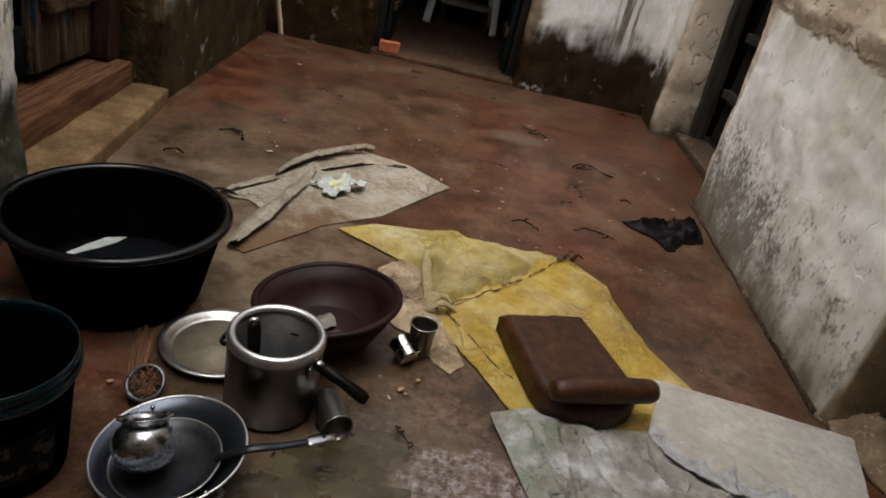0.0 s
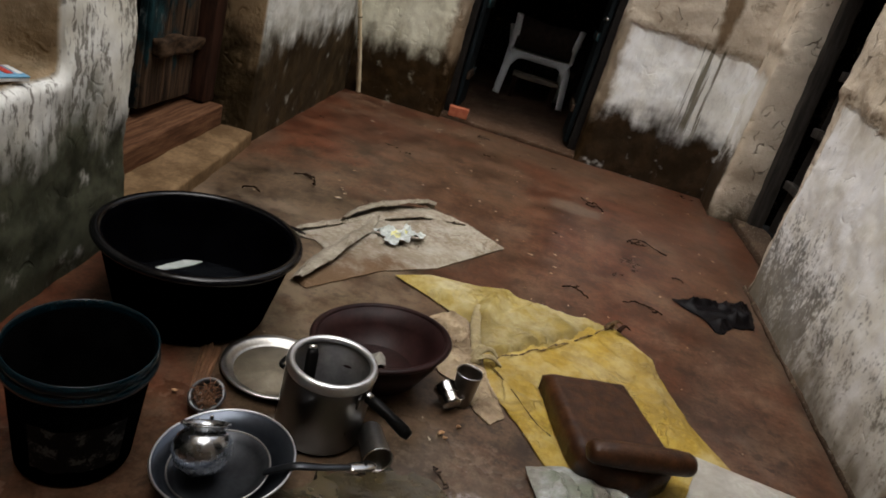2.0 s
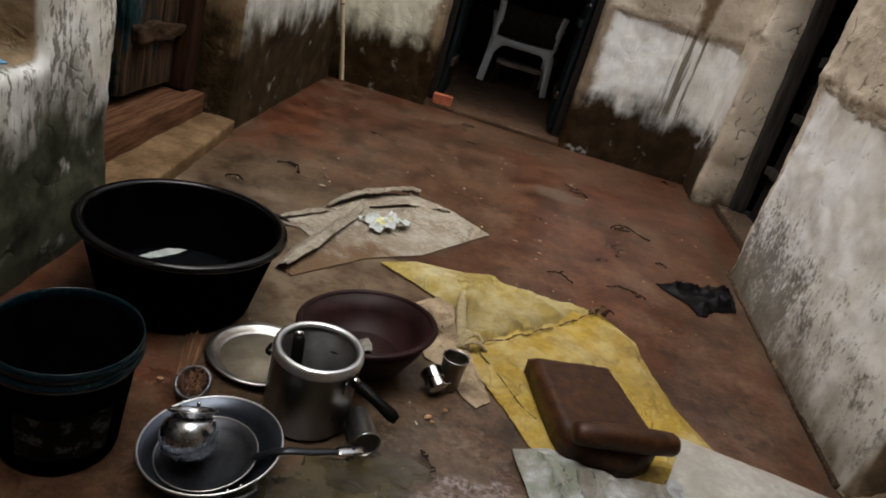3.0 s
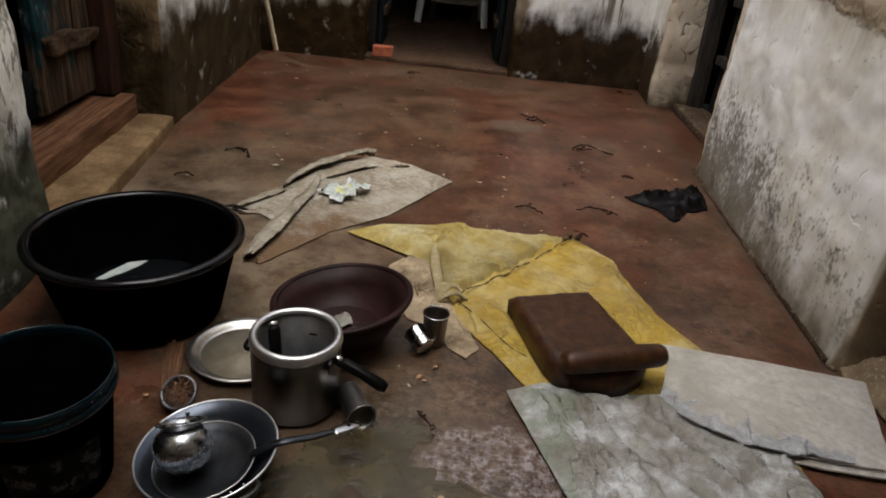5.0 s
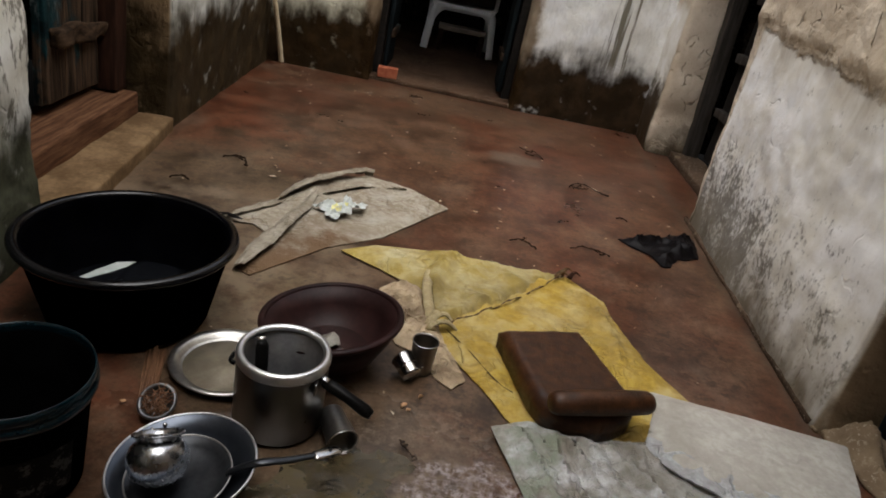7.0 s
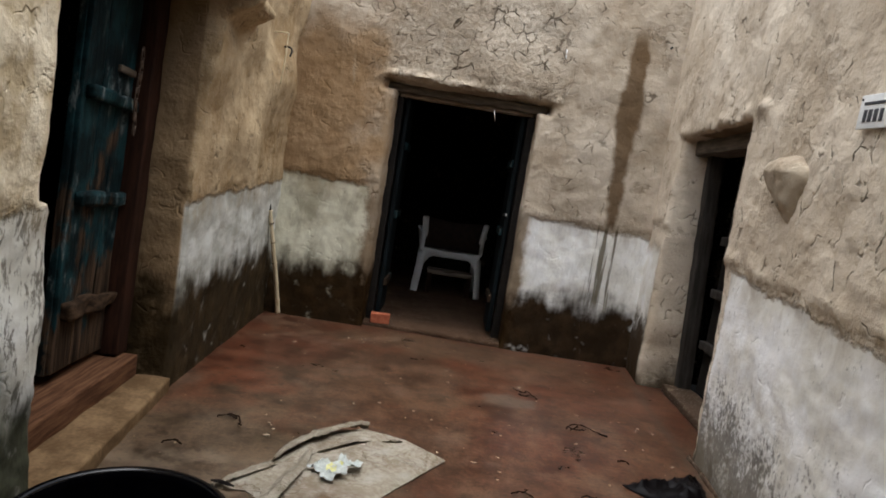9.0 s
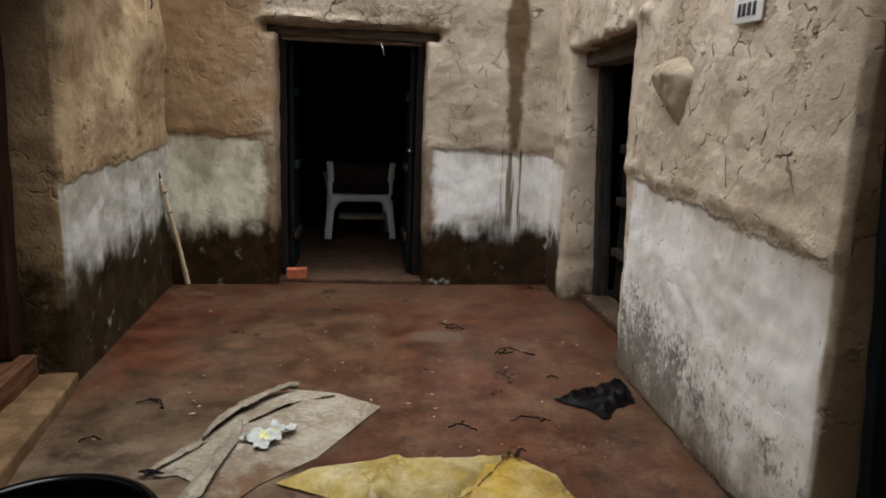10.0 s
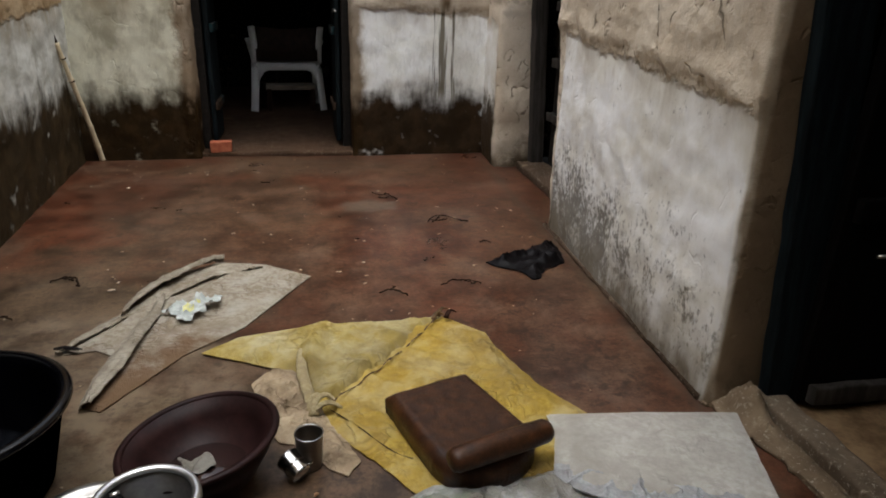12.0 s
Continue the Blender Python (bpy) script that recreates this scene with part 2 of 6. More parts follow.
    colour = m.mix(m.mul(wet, 0.992), colour, dirt)
    if mould is not None:
        lo, hi = mould
        blots = m.add(m.mul(m.noise(50, 5, m.scaled(1, 1, 0.7), rough=0.7), 0.6), m.mul(m.noise(8, 4, m.scaled(1, 1, 0.7)), 0.4))
        area = m.mul(m.step(along, lo, lo + 0.8), m.step(z, hi + 0.25, hi - 0.25))
        near = m.mul(m.step(z, 0.55, 0.12), 0.8)
        black = m.step(m.add(blots, m.add(m.mul(area, 0.125), m.mul(near, 0.10))), 0.57, 0.70)
        colour = m.mix(m.mul(m.mul(black, wash), 0.8), colour, (0.085, 0.073, 0.056))
        grime = m.mul(m.step(m.add(z, m.mul(m.sub(m.noise(6, 5), 0.5), 0.4)), 0.42, 0.05), wash)
        colour = m.mix(m.mul(grime, 0.5), colour, (0.23, 0.195, 0.145))
    if stain:
        sway = m.mul(m.sub(m.noise(2.6, 5, rough=0.62), 0.5), 0.16)
        off = m.math("ABSOLUTE", m.add(m.sub(x, 1.09), sway))
        width = m.add(m.sub(0.085, m.mul(m.math("ABSOLUTE", m.sub(z, 1.95)), 0.06)), m.mul(m.sub(m.noise(5, 4, m.scaled(0.2, 0.2, 1)), 0.5), 0.11))
        body = m.mul(m.step(m.sub(off, width), 0.022, -0.022), m.mul(m.step(z, 1.02, 1.1), m.step(z, 2.62, 2.4)))
        colour = m.mix(m.mul(body, 0.9), colour, m.mix(mid, (0.085, 0.05, 0.022), (0.16, 0.10, 0.05)))
        comb = m.noise(48, 2, m.scaled(1, 0.01, 0.03, m.bent(0.015, 8)))
        drips = m.mul(m.mul(m.step(comb, 0.53, 0.6), m.step(m.math("ABSOLUTE", m.sub(x, 1.09)), 0.13, 0.08)), m.mul(m.step(z, 0.35, 0.5), m.step(z, 1.1, 1.02)))
        colour = m.mix(m.mul(drips, 0.85), colour, (0.115, 0.095, 0.055))
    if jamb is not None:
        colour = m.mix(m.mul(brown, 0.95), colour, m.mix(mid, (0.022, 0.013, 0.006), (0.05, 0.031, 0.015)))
    gloss = m.add(0.88, m.mul(wet, -0.3))
    return m.finish(colour, gloss, height, 0.95, 0.024)


WALL_FAR = wall_material("far wall plaster", 1.06, 0, -0.03, 0.45, stain=True, peel=0.12, tones=((0.57, 0.495, 0.395), (0.36, 0.29, 0.21), 0.6), white=(0.90, 0.905, 0.89), aged=(0.77, 0.755, 0.69), runny=0.16)
WALL_LEFT = wall_material("left wall plaster", 0.72, 1, 0.062, 0.36, peel=0.8, damp_tone=(0.026, 0.017, 0.0078), white=(0.86, 0.86, 0.83), aged=(0.62, 0.60, 0.53),
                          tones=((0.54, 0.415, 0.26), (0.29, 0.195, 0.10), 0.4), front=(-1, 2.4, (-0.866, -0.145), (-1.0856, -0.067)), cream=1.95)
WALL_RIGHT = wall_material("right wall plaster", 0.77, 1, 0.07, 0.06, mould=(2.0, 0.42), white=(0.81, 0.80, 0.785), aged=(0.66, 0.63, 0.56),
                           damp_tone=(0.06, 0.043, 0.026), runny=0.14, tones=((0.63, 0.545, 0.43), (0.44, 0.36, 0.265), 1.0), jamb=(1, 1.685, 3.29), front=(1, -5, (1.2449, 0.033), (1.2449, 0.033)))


def plain_mud(name, light, dark, cracks=1.0):
    m = Nodes(name, 0.9, 0.0, 0.2)
    colour, height, *_ = mud_base(m, light, dark, cracks)
    m.b.inputs["Specular IOR Level"].default_value = 0.03
    return m.finish(colour, None, height, 0.5, 0.012)


# room walls near-black: the unlit interior is put into their colour
MUD_ROOM = plain_mud("mud darkened for unlit rooms", (0.008, 0.0064, 0.005), (0.004, 0.0033, 0.0027))
MUD_BACK = plain_mud("mud plaster behind", (0.30, 0.24, 0.17), (0.2, 0.15, 0.1))
EARTH = plain_mud("packed earth", (0.078, 0.045, 0.028), (0.036, 0.020, 0.012))
SILL_EARTH = plain_mud("worn grey sill", (0.17, 0.13, 0.09), (0.075, 0.055, 0.037))
FOOT_CLAY = plain_mud("trodden clay", (0.21, 0.155, 0.10), (0.10, 0.07, 0.043))
WET_EARTH = plain_mud("wet dark earth", (0.07, 0.045, 0.03), (0.03, 0.02, 0.013))
CLAY = plain_mud("raw clay", (0.47, 0.40, 0.305), (0.32, 0.255, 0.18), 0.4)


def floor_material():
    m = Nodes("worn red oxide cement", 0.3, 0.0, 0.27)
    x, y, z = m.axes()
    big = m.noise(1.2, 5, rough=0.55)
    mid = m.noise(4.5, 6, rough=0.62)
    fine = m.noise(32, 5, rough=0.65)
    speck = m.noise(130, 3, rough=0.7)
    streak = m.noise(9, 5, m.scaled(1, 0.85, 1), rough=0.65)
    tone = m.add(m.mul(mid, 0.45), m.add(m.mul(streak, 0.25), m.mul(fine, 0.30)))
    red = m.mix(m.step(tone, 0.38, 0.62), (0.036, 0.0115, 0.0057), (0.120, 0.0372, 0.0172))
    grey = m.mix(m.step(tone, 0.38, 0.62), (0.034, 0.0215, 0.0120), (0.122, 0.083, 0.050))
    # worn through to the cement along the ways that are walked
    worn = m.mul(m.step(m.add(m.mul(big, 0.55), m.mul(mid, 0.45)), 0.40, 0.62), 0.62)
    for sx, sy, rx, ry, k in ((-0.72, 2.40, 0.75, 0.62, 0.95), (-0.2, 1.65, 0.75, 0.6, 0.85), (-0.35, 3.75, 0.7, 0.7, 0.6), (-0.95, 2.85, 0.35, 0.6, 0.75), (0.0, 0.85, 0.45, 0.4, 0.85), (0.25, 2.75, 0.4, 0.3, 0.3), (-0.35, 3.05, 0.65, 0.6, 0.5), (-0.1, 4.75, 0.9, 0.3, 0.7)):
        worn = m.math("MAXIMUM", worn, m.mul(m.spot(sx, sy, rx, ry, 0.9, 2.0), k))
    colour = m.mix(worn, red, grey)
    grain = m.noise(75, 4, rough=0.75)
    colour = m.mix(m.mul(m.step(grain, 0.50, 0.30), 0.55), colour, (0.017, 0.0095, 0.006))
    colour = m.mix(m.mul(m.mul(m.step(grain, 0.52, 0.70), m.step(mid, 0.35, 0.6)), 0.45), colour, (0.155, 0.095, 0.062))
    bright = m.mul(m.spot(-1.0, 3.75, 0.32, 0.8, 0.9, 3), m.step(mid, 0.36, 0.56))
    colour = m.mix(m.mul(bright, 0.35), colour, (0.135, 0.036, 0.015))
    bare = m.spot(0.43, 3.80, 0.17, 0.12, 0.7, 9)
    colour = m.mix(m.mul(bare, 0.6), colour, m.mix(fine, (0.075, 0.056, 0.038), (0.15, 0.118, 0.085)))
    soot = m.step(m.noise(1.6, 5, rough=0.6), 0.50, 0.72)
    soot = m.math("MAXIMUM", soot, m.mul(m.spot(-0.85, 4.1, 0.35, 0.45, 0.8, 2.5), 0.6))
    colour = m.mix(m.mul(soot, 0.6), colour, (0.020, 0.011, 0.007))
    # dull lime film, wiped in long strokes
    film = m.noise(3.2, 6, m.scaled(1, 0.8, 1), rough=0.65)
    colour = m.mix(m.mul(m.step(film, 0.52, 0.72), 0.32), colour, (0.17, 0.125, 0.09))
    crust = m.mul(m.spot(0.29, 1.09, 0.19, 0.17, 0.7, 9), m.step(m.noise(44, 6, rough=0.75), 0.40, 0.60))
    colour = m.mix(m.mul(crust, 0.9), colour, m.mix(m.step(fine, 0.4, 0.6), (0.24, 0.19, 0.185), (0.44, 0.38, 0.385)))
    rim = m.mul(m.spot(0.05, 1.18, 0.38, 0.24, 0.9, 7), m.step(m.noise(30, 6, rough=0.75), 0.47, 0.60))
    colour = m.mix(m.mul(rim, 0.5), colour, (0.20, 0.145, 0.10))
    olive = m.mul(m.spot(-0.42, 1.78, 0.36, 0.26, 0.8, 5), m.step(m.noise(14, 5, rough=0.65), 0.36, 0.60))
    colour = m.mix(m.mul(olive, 0.55), colour, (0.135, 0.102, 0.058))
    # pale cement round the tub and the pale cloth, with wet sheen painted in
    wet_sheen = m.mul(m.spot(-0.72, 2.0, 0.55, 0.55, 0.8, 4), m.step(m.noise(7, 6, rough=0.66), 0.38, 0.60))
    colour = m.mix(m.mul(wet_sheen, 0.55), colour, (0.20, 0.152, 0.105))
    scuff = m.noise(11, 6, m.bent(0.06, 8), rough=0.72)
    colour = m.mix(m.mul(m.step(scuff, 0.53, 0.66), 0.34), colour, (0.155, 0.098, 0.064))
    colour = m.mix(m.mul(m.step(scuff, 0.47, 0.34), 0.65), colour, (0.018, 0.0102, 0.0066))
    pits = m.step(speck, 0.60, 0.72)
    colour = m.mix(m.mul(pits, 0.22), colour, (0.17, 0.115, 0.08))
    colour = m.mix(m.mul(m.step(speck, 0.40, 0.28), 0.35), colour, (0.015, 0.009, 0.006))
    seam = m.mul(m.step(m.math("ABSOLUTE", m.sub(m.add(x, m.mul(m.sub(mid, 0.5), 0.08)), m.add(1.24, m.mul(y, 0.026)))), 0.045, 0.0), m.step(fine, 0.3, 0.7))
    colour = m.mix(seam, colour, (0.055, 0.042, 0.03))
    wet = m.spot(0.0, 0.9, 0.75, 0.5, 0.6, 4)
    colour = m.mix(m.mul(wet, 0.35), colour, (0.045, 0.034, 0.022))
    gloss = m.add(m.mul(m.step(m.add(m.mul(big, 0.6), m.mul(mid, 0.4)), 0.36, 0.62), 0.12), 0.27)
    gloss = m.mul(gloss, m.sub(1.0, m.mul(wet, 0.45)))
    height = m.add(m.add(m.mul(mid, 0.5), m.mul(fine, 0.14)), m.add(m.add(m.mul(crust, 1.3), m.mul(rim, 1.0)), m.mul(speck, 0.05)))
    return m.finish(colour, gloss, height, 0.16, 0.005)


FLOOR = floor_material()


def puddle_material():
    m = Nodes("muddy water", 0.10, 0.0, 0.35)
    x, y, z = m.axes()
    height = m.add(m.mul(m.noise(30, 2, m.bent(0.05, 10), rough=0.45), 1.6), m.mul(m.noise(110, 1), 0.3))
    # rings where drops fall
    for cx, cy, wide in ((-0.035, 1.05, 0.07), (-0.07, 1.13, 0.04), (0.10, 0.92, 0.09), (-0.03, 0.90, 0.06), (0.22, 0.95, 0.06)):
        dx, dy = m.sub(x, cx), m.sub(y, cy)
        d = m.math("SQRT", m.add(m.mul(dx, dx), m.mul(dy, dy)))
        height = m.add(height, m.mul(m.mul(m.math("SINE", m.mul(d, 430.0)), m.step(d, wide, 0.0)), m.mul(m.noise(14, 2), 0.6)))
    bump = m.t.nodes.new("ShaderNodeBump")
    bump.inputs["Strength"].default_value, bump.inputs["Distance"].default_value = 1.0, 0.005
    m.put(height, bump.inputs["Height"])
    see = m.t.nodes.new("ShaderNodeBsdfTransparent")
    see.inputs["Color"].default_value = (0.90, 0.85, 0.76, 1)
    silt = m.t.nodes.new("ShaderNodeBsdfDiffuse")
    m.put(m.mix(m.step(m.noise(5, 4), 0.38, 0.62), (0.060, 0.046, 0.024), (0.098, 0.078, 0.047)), silt.inputs["Color"])
    clear = m.t.nodes.new("ShaderNodeMixShader")
    m.put(m.step(m.noise(9, 5, rough=0.6), 0.30, 0.60), clear.inputs[0])
    m.t.links.new(see.outputs[0], clear.inputs[1])
    m.t.links.new(silt.outputs[0], clear.inputs[2])
    shine = m.t.nodes.new("ShaderNodeBsdfGlossy")
    shine.inputs["Roughness"].default_value = 0.05
    rim = m.t.nodes.new("ShaderNodeFresnel")
    rim.inputs["IOR"].default_value = 1.33
    both = m.t.nodes.new("ShaderNodeMixShader")
    m.t.links.new(bump.outputs[0], shine.inputs["Normal"])
    m.t.links.new(bump.outputs[0], rim.inputs["Normal"])
    m.t.links.new(rim.outputs[0], both.inputs[0])
    m.t.links.new(clear.outputs[0], both.inputs[1])
    m.t.links.new(shine.outputs[0], both.inputs[2])
    m.t.links.new(both.outputs[0], m.t.nodes["Material Output"].inputs["Surface"])
    return m.mat


PUDDLE = puddle_material()

# ---------------------------------------------------------------- materials of the things
BLACK_PLASTIC = simple("black plastic", (0.0004, 0.0004, 0.0006), (0.0011, 0.0011, 0.0015), 0.3, scale=9, bump=0.03, spec=0.0, gloss_var=0.04)
BUCKET_PLASTIC = simple("grimy black plastic", (0.0004, 0.0004, 0.0004), (0.0013, 0.0013, 0.0013), 0.32, scale=14, bump=0.1, spec=0.0)
TEAL_RIM = simple("teal plastic", (0.001, 0.0055, 0.0085), (0.0028, 0.0135, 0.0185), 0.18, scale=20, bump=0.03)
MAROON = simple("maroon plastic", (0.011, 0.0046, 0.0044), (0.025, 0.0102, 0.0094), 0.42, scale=12, bump=0.06, spec=0.10)
ALUMINIUM = simple("brushed aluminium", (0.135, 0.133, 0.131), (0.19, 0.187, 0.184), 0.30, 1.0, scale=5, bump=0.0, stretch=(1, 1, 0.5), gloss_var=0.06)
BLACK_RIM = simple("worn black plastic", (0.0013, 0.0013, 0.0018), (0.0035, 0.0035, 0.0045), 0.2, scale=12, bump=0.05, spec=0.3)
ALUMINIUM_DULL = simple("dull aluminium", (0.12, 0.12, 0.125), (0.2, 0.2, 0.2), 0.45, 1.0, scale=14, bump=0.08)
ALUMINIUM_RIM = simple("polished aluminium", (0.60, 0.605, 0.61), (0.70, 0.70, 0.70), 0.36, 1.0, scale=20, bump=0.01, gloss_var=0.03)
STEEL = simple("stainless steel", (0.40, 0.40, 0.40), (0.54, 0.53, 0.52), 0.17, 1.0, scale=18, bump=0.04)
STEEL_DIM = simple("dim brownish steel", (0.15, 0.128, 0.105), (0.22, 0.195, 0.165), 0.34, 1.0, scale=10, bump=0.0, gloss_var=0.05)
STEEL_DARK = simple("dark reflecting steel", (0.30, 0.31, 0.325), (0.38, 0.385, 0.395), 0.27, 1.0, scale=9, bump=0.0, gloss_var=0.05)
STEEL_WORN = simple("worn steel", (0.3, 0.29, 0.27), (0.48, 0.46, 0.43), 0.34, 1.0, scale=18, bump=0.08)
PLATE_FOOD = simple("dirty steel plate bottom", (0.115, 0.096, 0.068), (0.20, 0.17, 0.122), 0.55, 0.2, scale=16, bump=0.1, spec=0.2)
WOK = simple("grey seasoned metal", (0.043, 0.050, 0.063), (0.067, 0.076, 0.092), 0.3, 0.85, scale=8, bump=0.01, gloss_var=0.06)
WOK_DARK = simple("dark seasoned metal", (0.03, 0.032, 0.037), (0.06, 0.064, 0.07), 0.36, 0.85, scale=14, bump=0.06)
IRON_DARK = simple("dark iron", (0.02, 0.02, 0.022), (0.05, 0.048, 0.045), 0.4, 0.8, scale=20, bump=0.1)
BAKELITE = simple("black bakelite", (0.002, 0.002, 0.002), (0.006, 0.0055, 0.005), 0.3, scale=30, bump=0.03, spec=0.05)
STONE = simple("oiled brown grindstone", (0.017, 0.0058, 0.0020), (0.066, 0.0252, 0.0086), 0.42, scale=26, bump=1.0, spec=0.24, gloss_var=0.3)
BRICK_RED = simple("red brick", (0.30, 0.075, 0.035), (0.44, 0.14, 0.07), 0.85, scale=25, bump=0.6)
BAMBOO = simple("dry bamboo", (0.54, 0.44, 0.28), (0.76, 0.66, 0.46), 0.5, scale=14, bump=0.15, stretch=(1, 1, 0.2))
WOOD_DARK = simple("dark old timber", (0.014, 0.0065, 0.004), (0.042, 0.0175, 0.0105), 0.7, scale=9, bump=0.6, stretch=(5, 5, 0.5), spec=0.08)
WOOD_BEAM = simple("worn reddish timber", (0.05, 0.021, 0.011), (0.17, 0.085, 0.044), 0.75, scale=8, bump=0.4, stretch=(0.4, 6, 6), spec=0.08)
RUST = simple("rusty iron", (0.05, 0.032, 0.022), (0.13, 0.09, 0.065), 0.6, 0.6, scale=40, bump=0.4)
# grimy teal, deepened so the doorway gloom sits in the colour
TEAL_POST = simple("grimy dark teal timber, deepened for dim doorways", (0.0022, 0.0034, 0.004), (0.010, 0.0155, 0.018), 0.7, scale=9, bump=0.6, stretch=(5, 5, 0.5), spec=0.1)
# posts and planks darkened to carry the doorway's lack of light
WOOD_SHADED = simple("timber darkened for unlit doorways", (0.006, 0.005, 0.004), (0.018, 0.014, 0.011), 0.7, scale=9, bump=0.5, stretch=(1, 6, 6), spec=0.2)
WOOD_SMOKED = simple("smoke-grey timber", (0.022, 0.019, 0.016), (0.055, 0.048, 0.042), 0.7, scale=9, bump=0.6, stretch=(5, 5, 0.5), spec=0.1)
# open leaf almost black: the side room's darkness is its colour
LEAF_SHADED = simple("timber near-black for the unlit room", (0.0016, 0.0013, 0.0011), (0.004, 0.0033, 0.003), 0.75, scale=9, bump=0.5, stretch=(6, 6, 1), spec=0.04)
WOOD_WORN = simple("gnawed brown timber", (0.014, 0.009, 0.006), (0.085, 0.052, 0.031), 0.8, scale=16, bump=0.9, stretch=(1, 3, 3), spec=0.06)
WOOD_PALE = simple("weathered grey timber", (0.14, 0.11, 0.08), (0.29, 0.235, 0.175), 0.8, scale=9, bump=0.6, stretch=(1, 6, 6))
# tone lowered for the shadow under the mud ledge
WOOD_LINTEL = simple("lintel timber darkened for its slot shadow", (0.05, 0.039, 0.028), (0.14, 0.11, 0.08), 0.85, scale=9, bump=0.9, stretch=(0.6, 6, 6))
LEDGE = simple("worn cement step", (0.095, 0.057, 0.028), (0.215, 0.14, 0.074), 0.8, scale=9, bump=0.6, spec=0.06)


def painted_door():
    m = Nodes("flaking teal paint on wood", 0.6, 0.0, 0.1)
    grain = m.noise(7, 5, m.scaled(8, 8, 0.5))
    patch = m.noise(7, 6, m.scaled(1, 1, 0.8), rough=0.7)
    wood = m.mix(m.step(grain, 0.35, 0.65), (0.010, 0.0068, 0.0048), (0.075, 0.047, 0.029))
    paint = m.mix(m.step(m.add(m.mul(grain, 0.15), m.mul(patch, 0.85)), 0.42, 0.62), (0.003, 0.008, 0.0095), (0.011, 0.038, 0.043))
    chalk = m.mul(m.step(m.noise(11, 6, m.scaled(1, 1, 0.3), rough=0.7), 0.52, 0.66), m.step(patch, 0.42, 0.56))
    worn = m.mix(chalk, paint, (0.20, 0.22, 0.215))
    x, y, z = m.axes()
    keep = m.step(m.add(m.noise(4, 6, m.scaled(1, 1, 0.6), rough=0.7), m.mul(m.sub(z, 0.75), 0.22)), 0.44, 0.52)
    return m.finish(m.mix(keep, wood, worn), None, m.add(grain, m.add(m.mul(keep, 0.3), m.mul(chalk, 0.2))), 0.6, 0.006)


TEAL_DOOR = painted_door()


def fabric(name, a, b, soil, soiled=0.5, weave=450.0, grime=5.0, rough=0.85, bias=None, crease=0.5, faded=None, tint=None):
    """Woven sacking: weave, creases, broad soiling, and a shade that drifts."""
    m = Nodes(name, rough, 0.0, 0.25)
    x, y, z = m.axes()
    warp = m.math("SINE", m.mul(m.add(x, m.mul(y, 0.3)), weave * 2))
    weft = m.math("SINE", m.mul(m.sub(y, m.mul(x, 0.3)), weave * 2))
    net = m.mul(m.add(warp, weft), 0.25)
    big = m.noise(grime, 6, m.bent(0.08, 6), rough=0.65)
    mid = m.noise(grime * 6, 6, rough=0.7)
    lines = None
    for scale, sx, sy in ((5, 1, 0.35), (8, 0.4, 1), (15, 1, 0.8)):
        ridge = m.math("ABSOLUTE", m.sub(m.noise(scale, 2, m.scaled(sx, sy, 1, m.bent(0.1, 5))), 0.5))
        ridge = m.step(ridge, 0.045, 0.0)
        lines = ridge if lines is None else m.math("MAXIMUM", lines, ridge)
    lines = m.mul(lines, m.step(m.noise(3.5, 3), 0.42, 0.62))
    colour = m.mix(m.step(mid, 0.35, 0.68), a, b)
    if faded is not None:
        colour = m.mix(m.mul(m.step(m.noise(grime * 1.3, 6, m.bent(0.1, 5), rough=0.6), 0.42, 0.70), 0.72), colour, faded)
    dirty = m.add(big, m.mul(m.sub(mid, 0.5), 0.5))
    if bias is not None:
        dirty = m.add(dirty, m.add(m.add(m.mul(x, bias[0]), m.mul(y, bias[1])), bias[2]))
    colour = m.mix(m.mul(m.step(dirty, 0.36, 0.76), soiled), colour, soil)
    colour = m.mix(m.mul(lines, 0.35 * crease), colour, soil)
    if tint is not None:
        colour = m.mix(m.mul(m.mul(m.spot(*tint[:4], 0.9, 9), m.step(m.noise(16, 5, rough=0.65), 0.36, 0.62)), 0.7), colour, tint[4])
    return m.finish(colour, None, m.add(m.add(m.mul(mid, 0.6), m.mul(lines, crease)), m.mul(net, 0.12)), 0.75, 0.007)


SACK_YELLOW = fabric("yellow woven sack", (0.25, 0.18, 0.036), (0.37, 0.285, 0.085), (0.115, 0.080, 0.028), 0.8, grime=4, faded=(0.46, 0.42, 0.27), crease=0.8, bias=(0.35, -0.5, 1.0))
SACK_YELLOW_UNDER = fabric("yellow woven sack underlayer", (0.27, 0.175, 0.022), (0.41, 0.285, 0.052), (0.115, 0.070, 0.022), 0.75, grime=5, faded=(0.44, 0.36, 0.17), crease=0.8)
CLOTH_PALE = fabric("soiled pale cloth", (0.205, 0.172, 0.122), (0.315, 0.28, 0.222), (0.115, 0.066, 0.032), 0.95, grime=8, bias=(0.35, -1.25, 2.98), crease=1.0, faded=(0.37, 0.345, 0.295))
CLOTH_FOLD = fabric("pale cloth turned over", (0.24, 0.21, 0.16), (0.37, 0.335, 0.27), (0.12, 0.09, 0.055), 0.8, grime=9, crease=0.9)
CLOTH_BEIGE = fabric("beige rag", (0.31, 0.235, 0.145), (0.46, 0.365, 0.245), (0.10, 0.064, 0.036), 0.85, grime=9, crease=1.0)
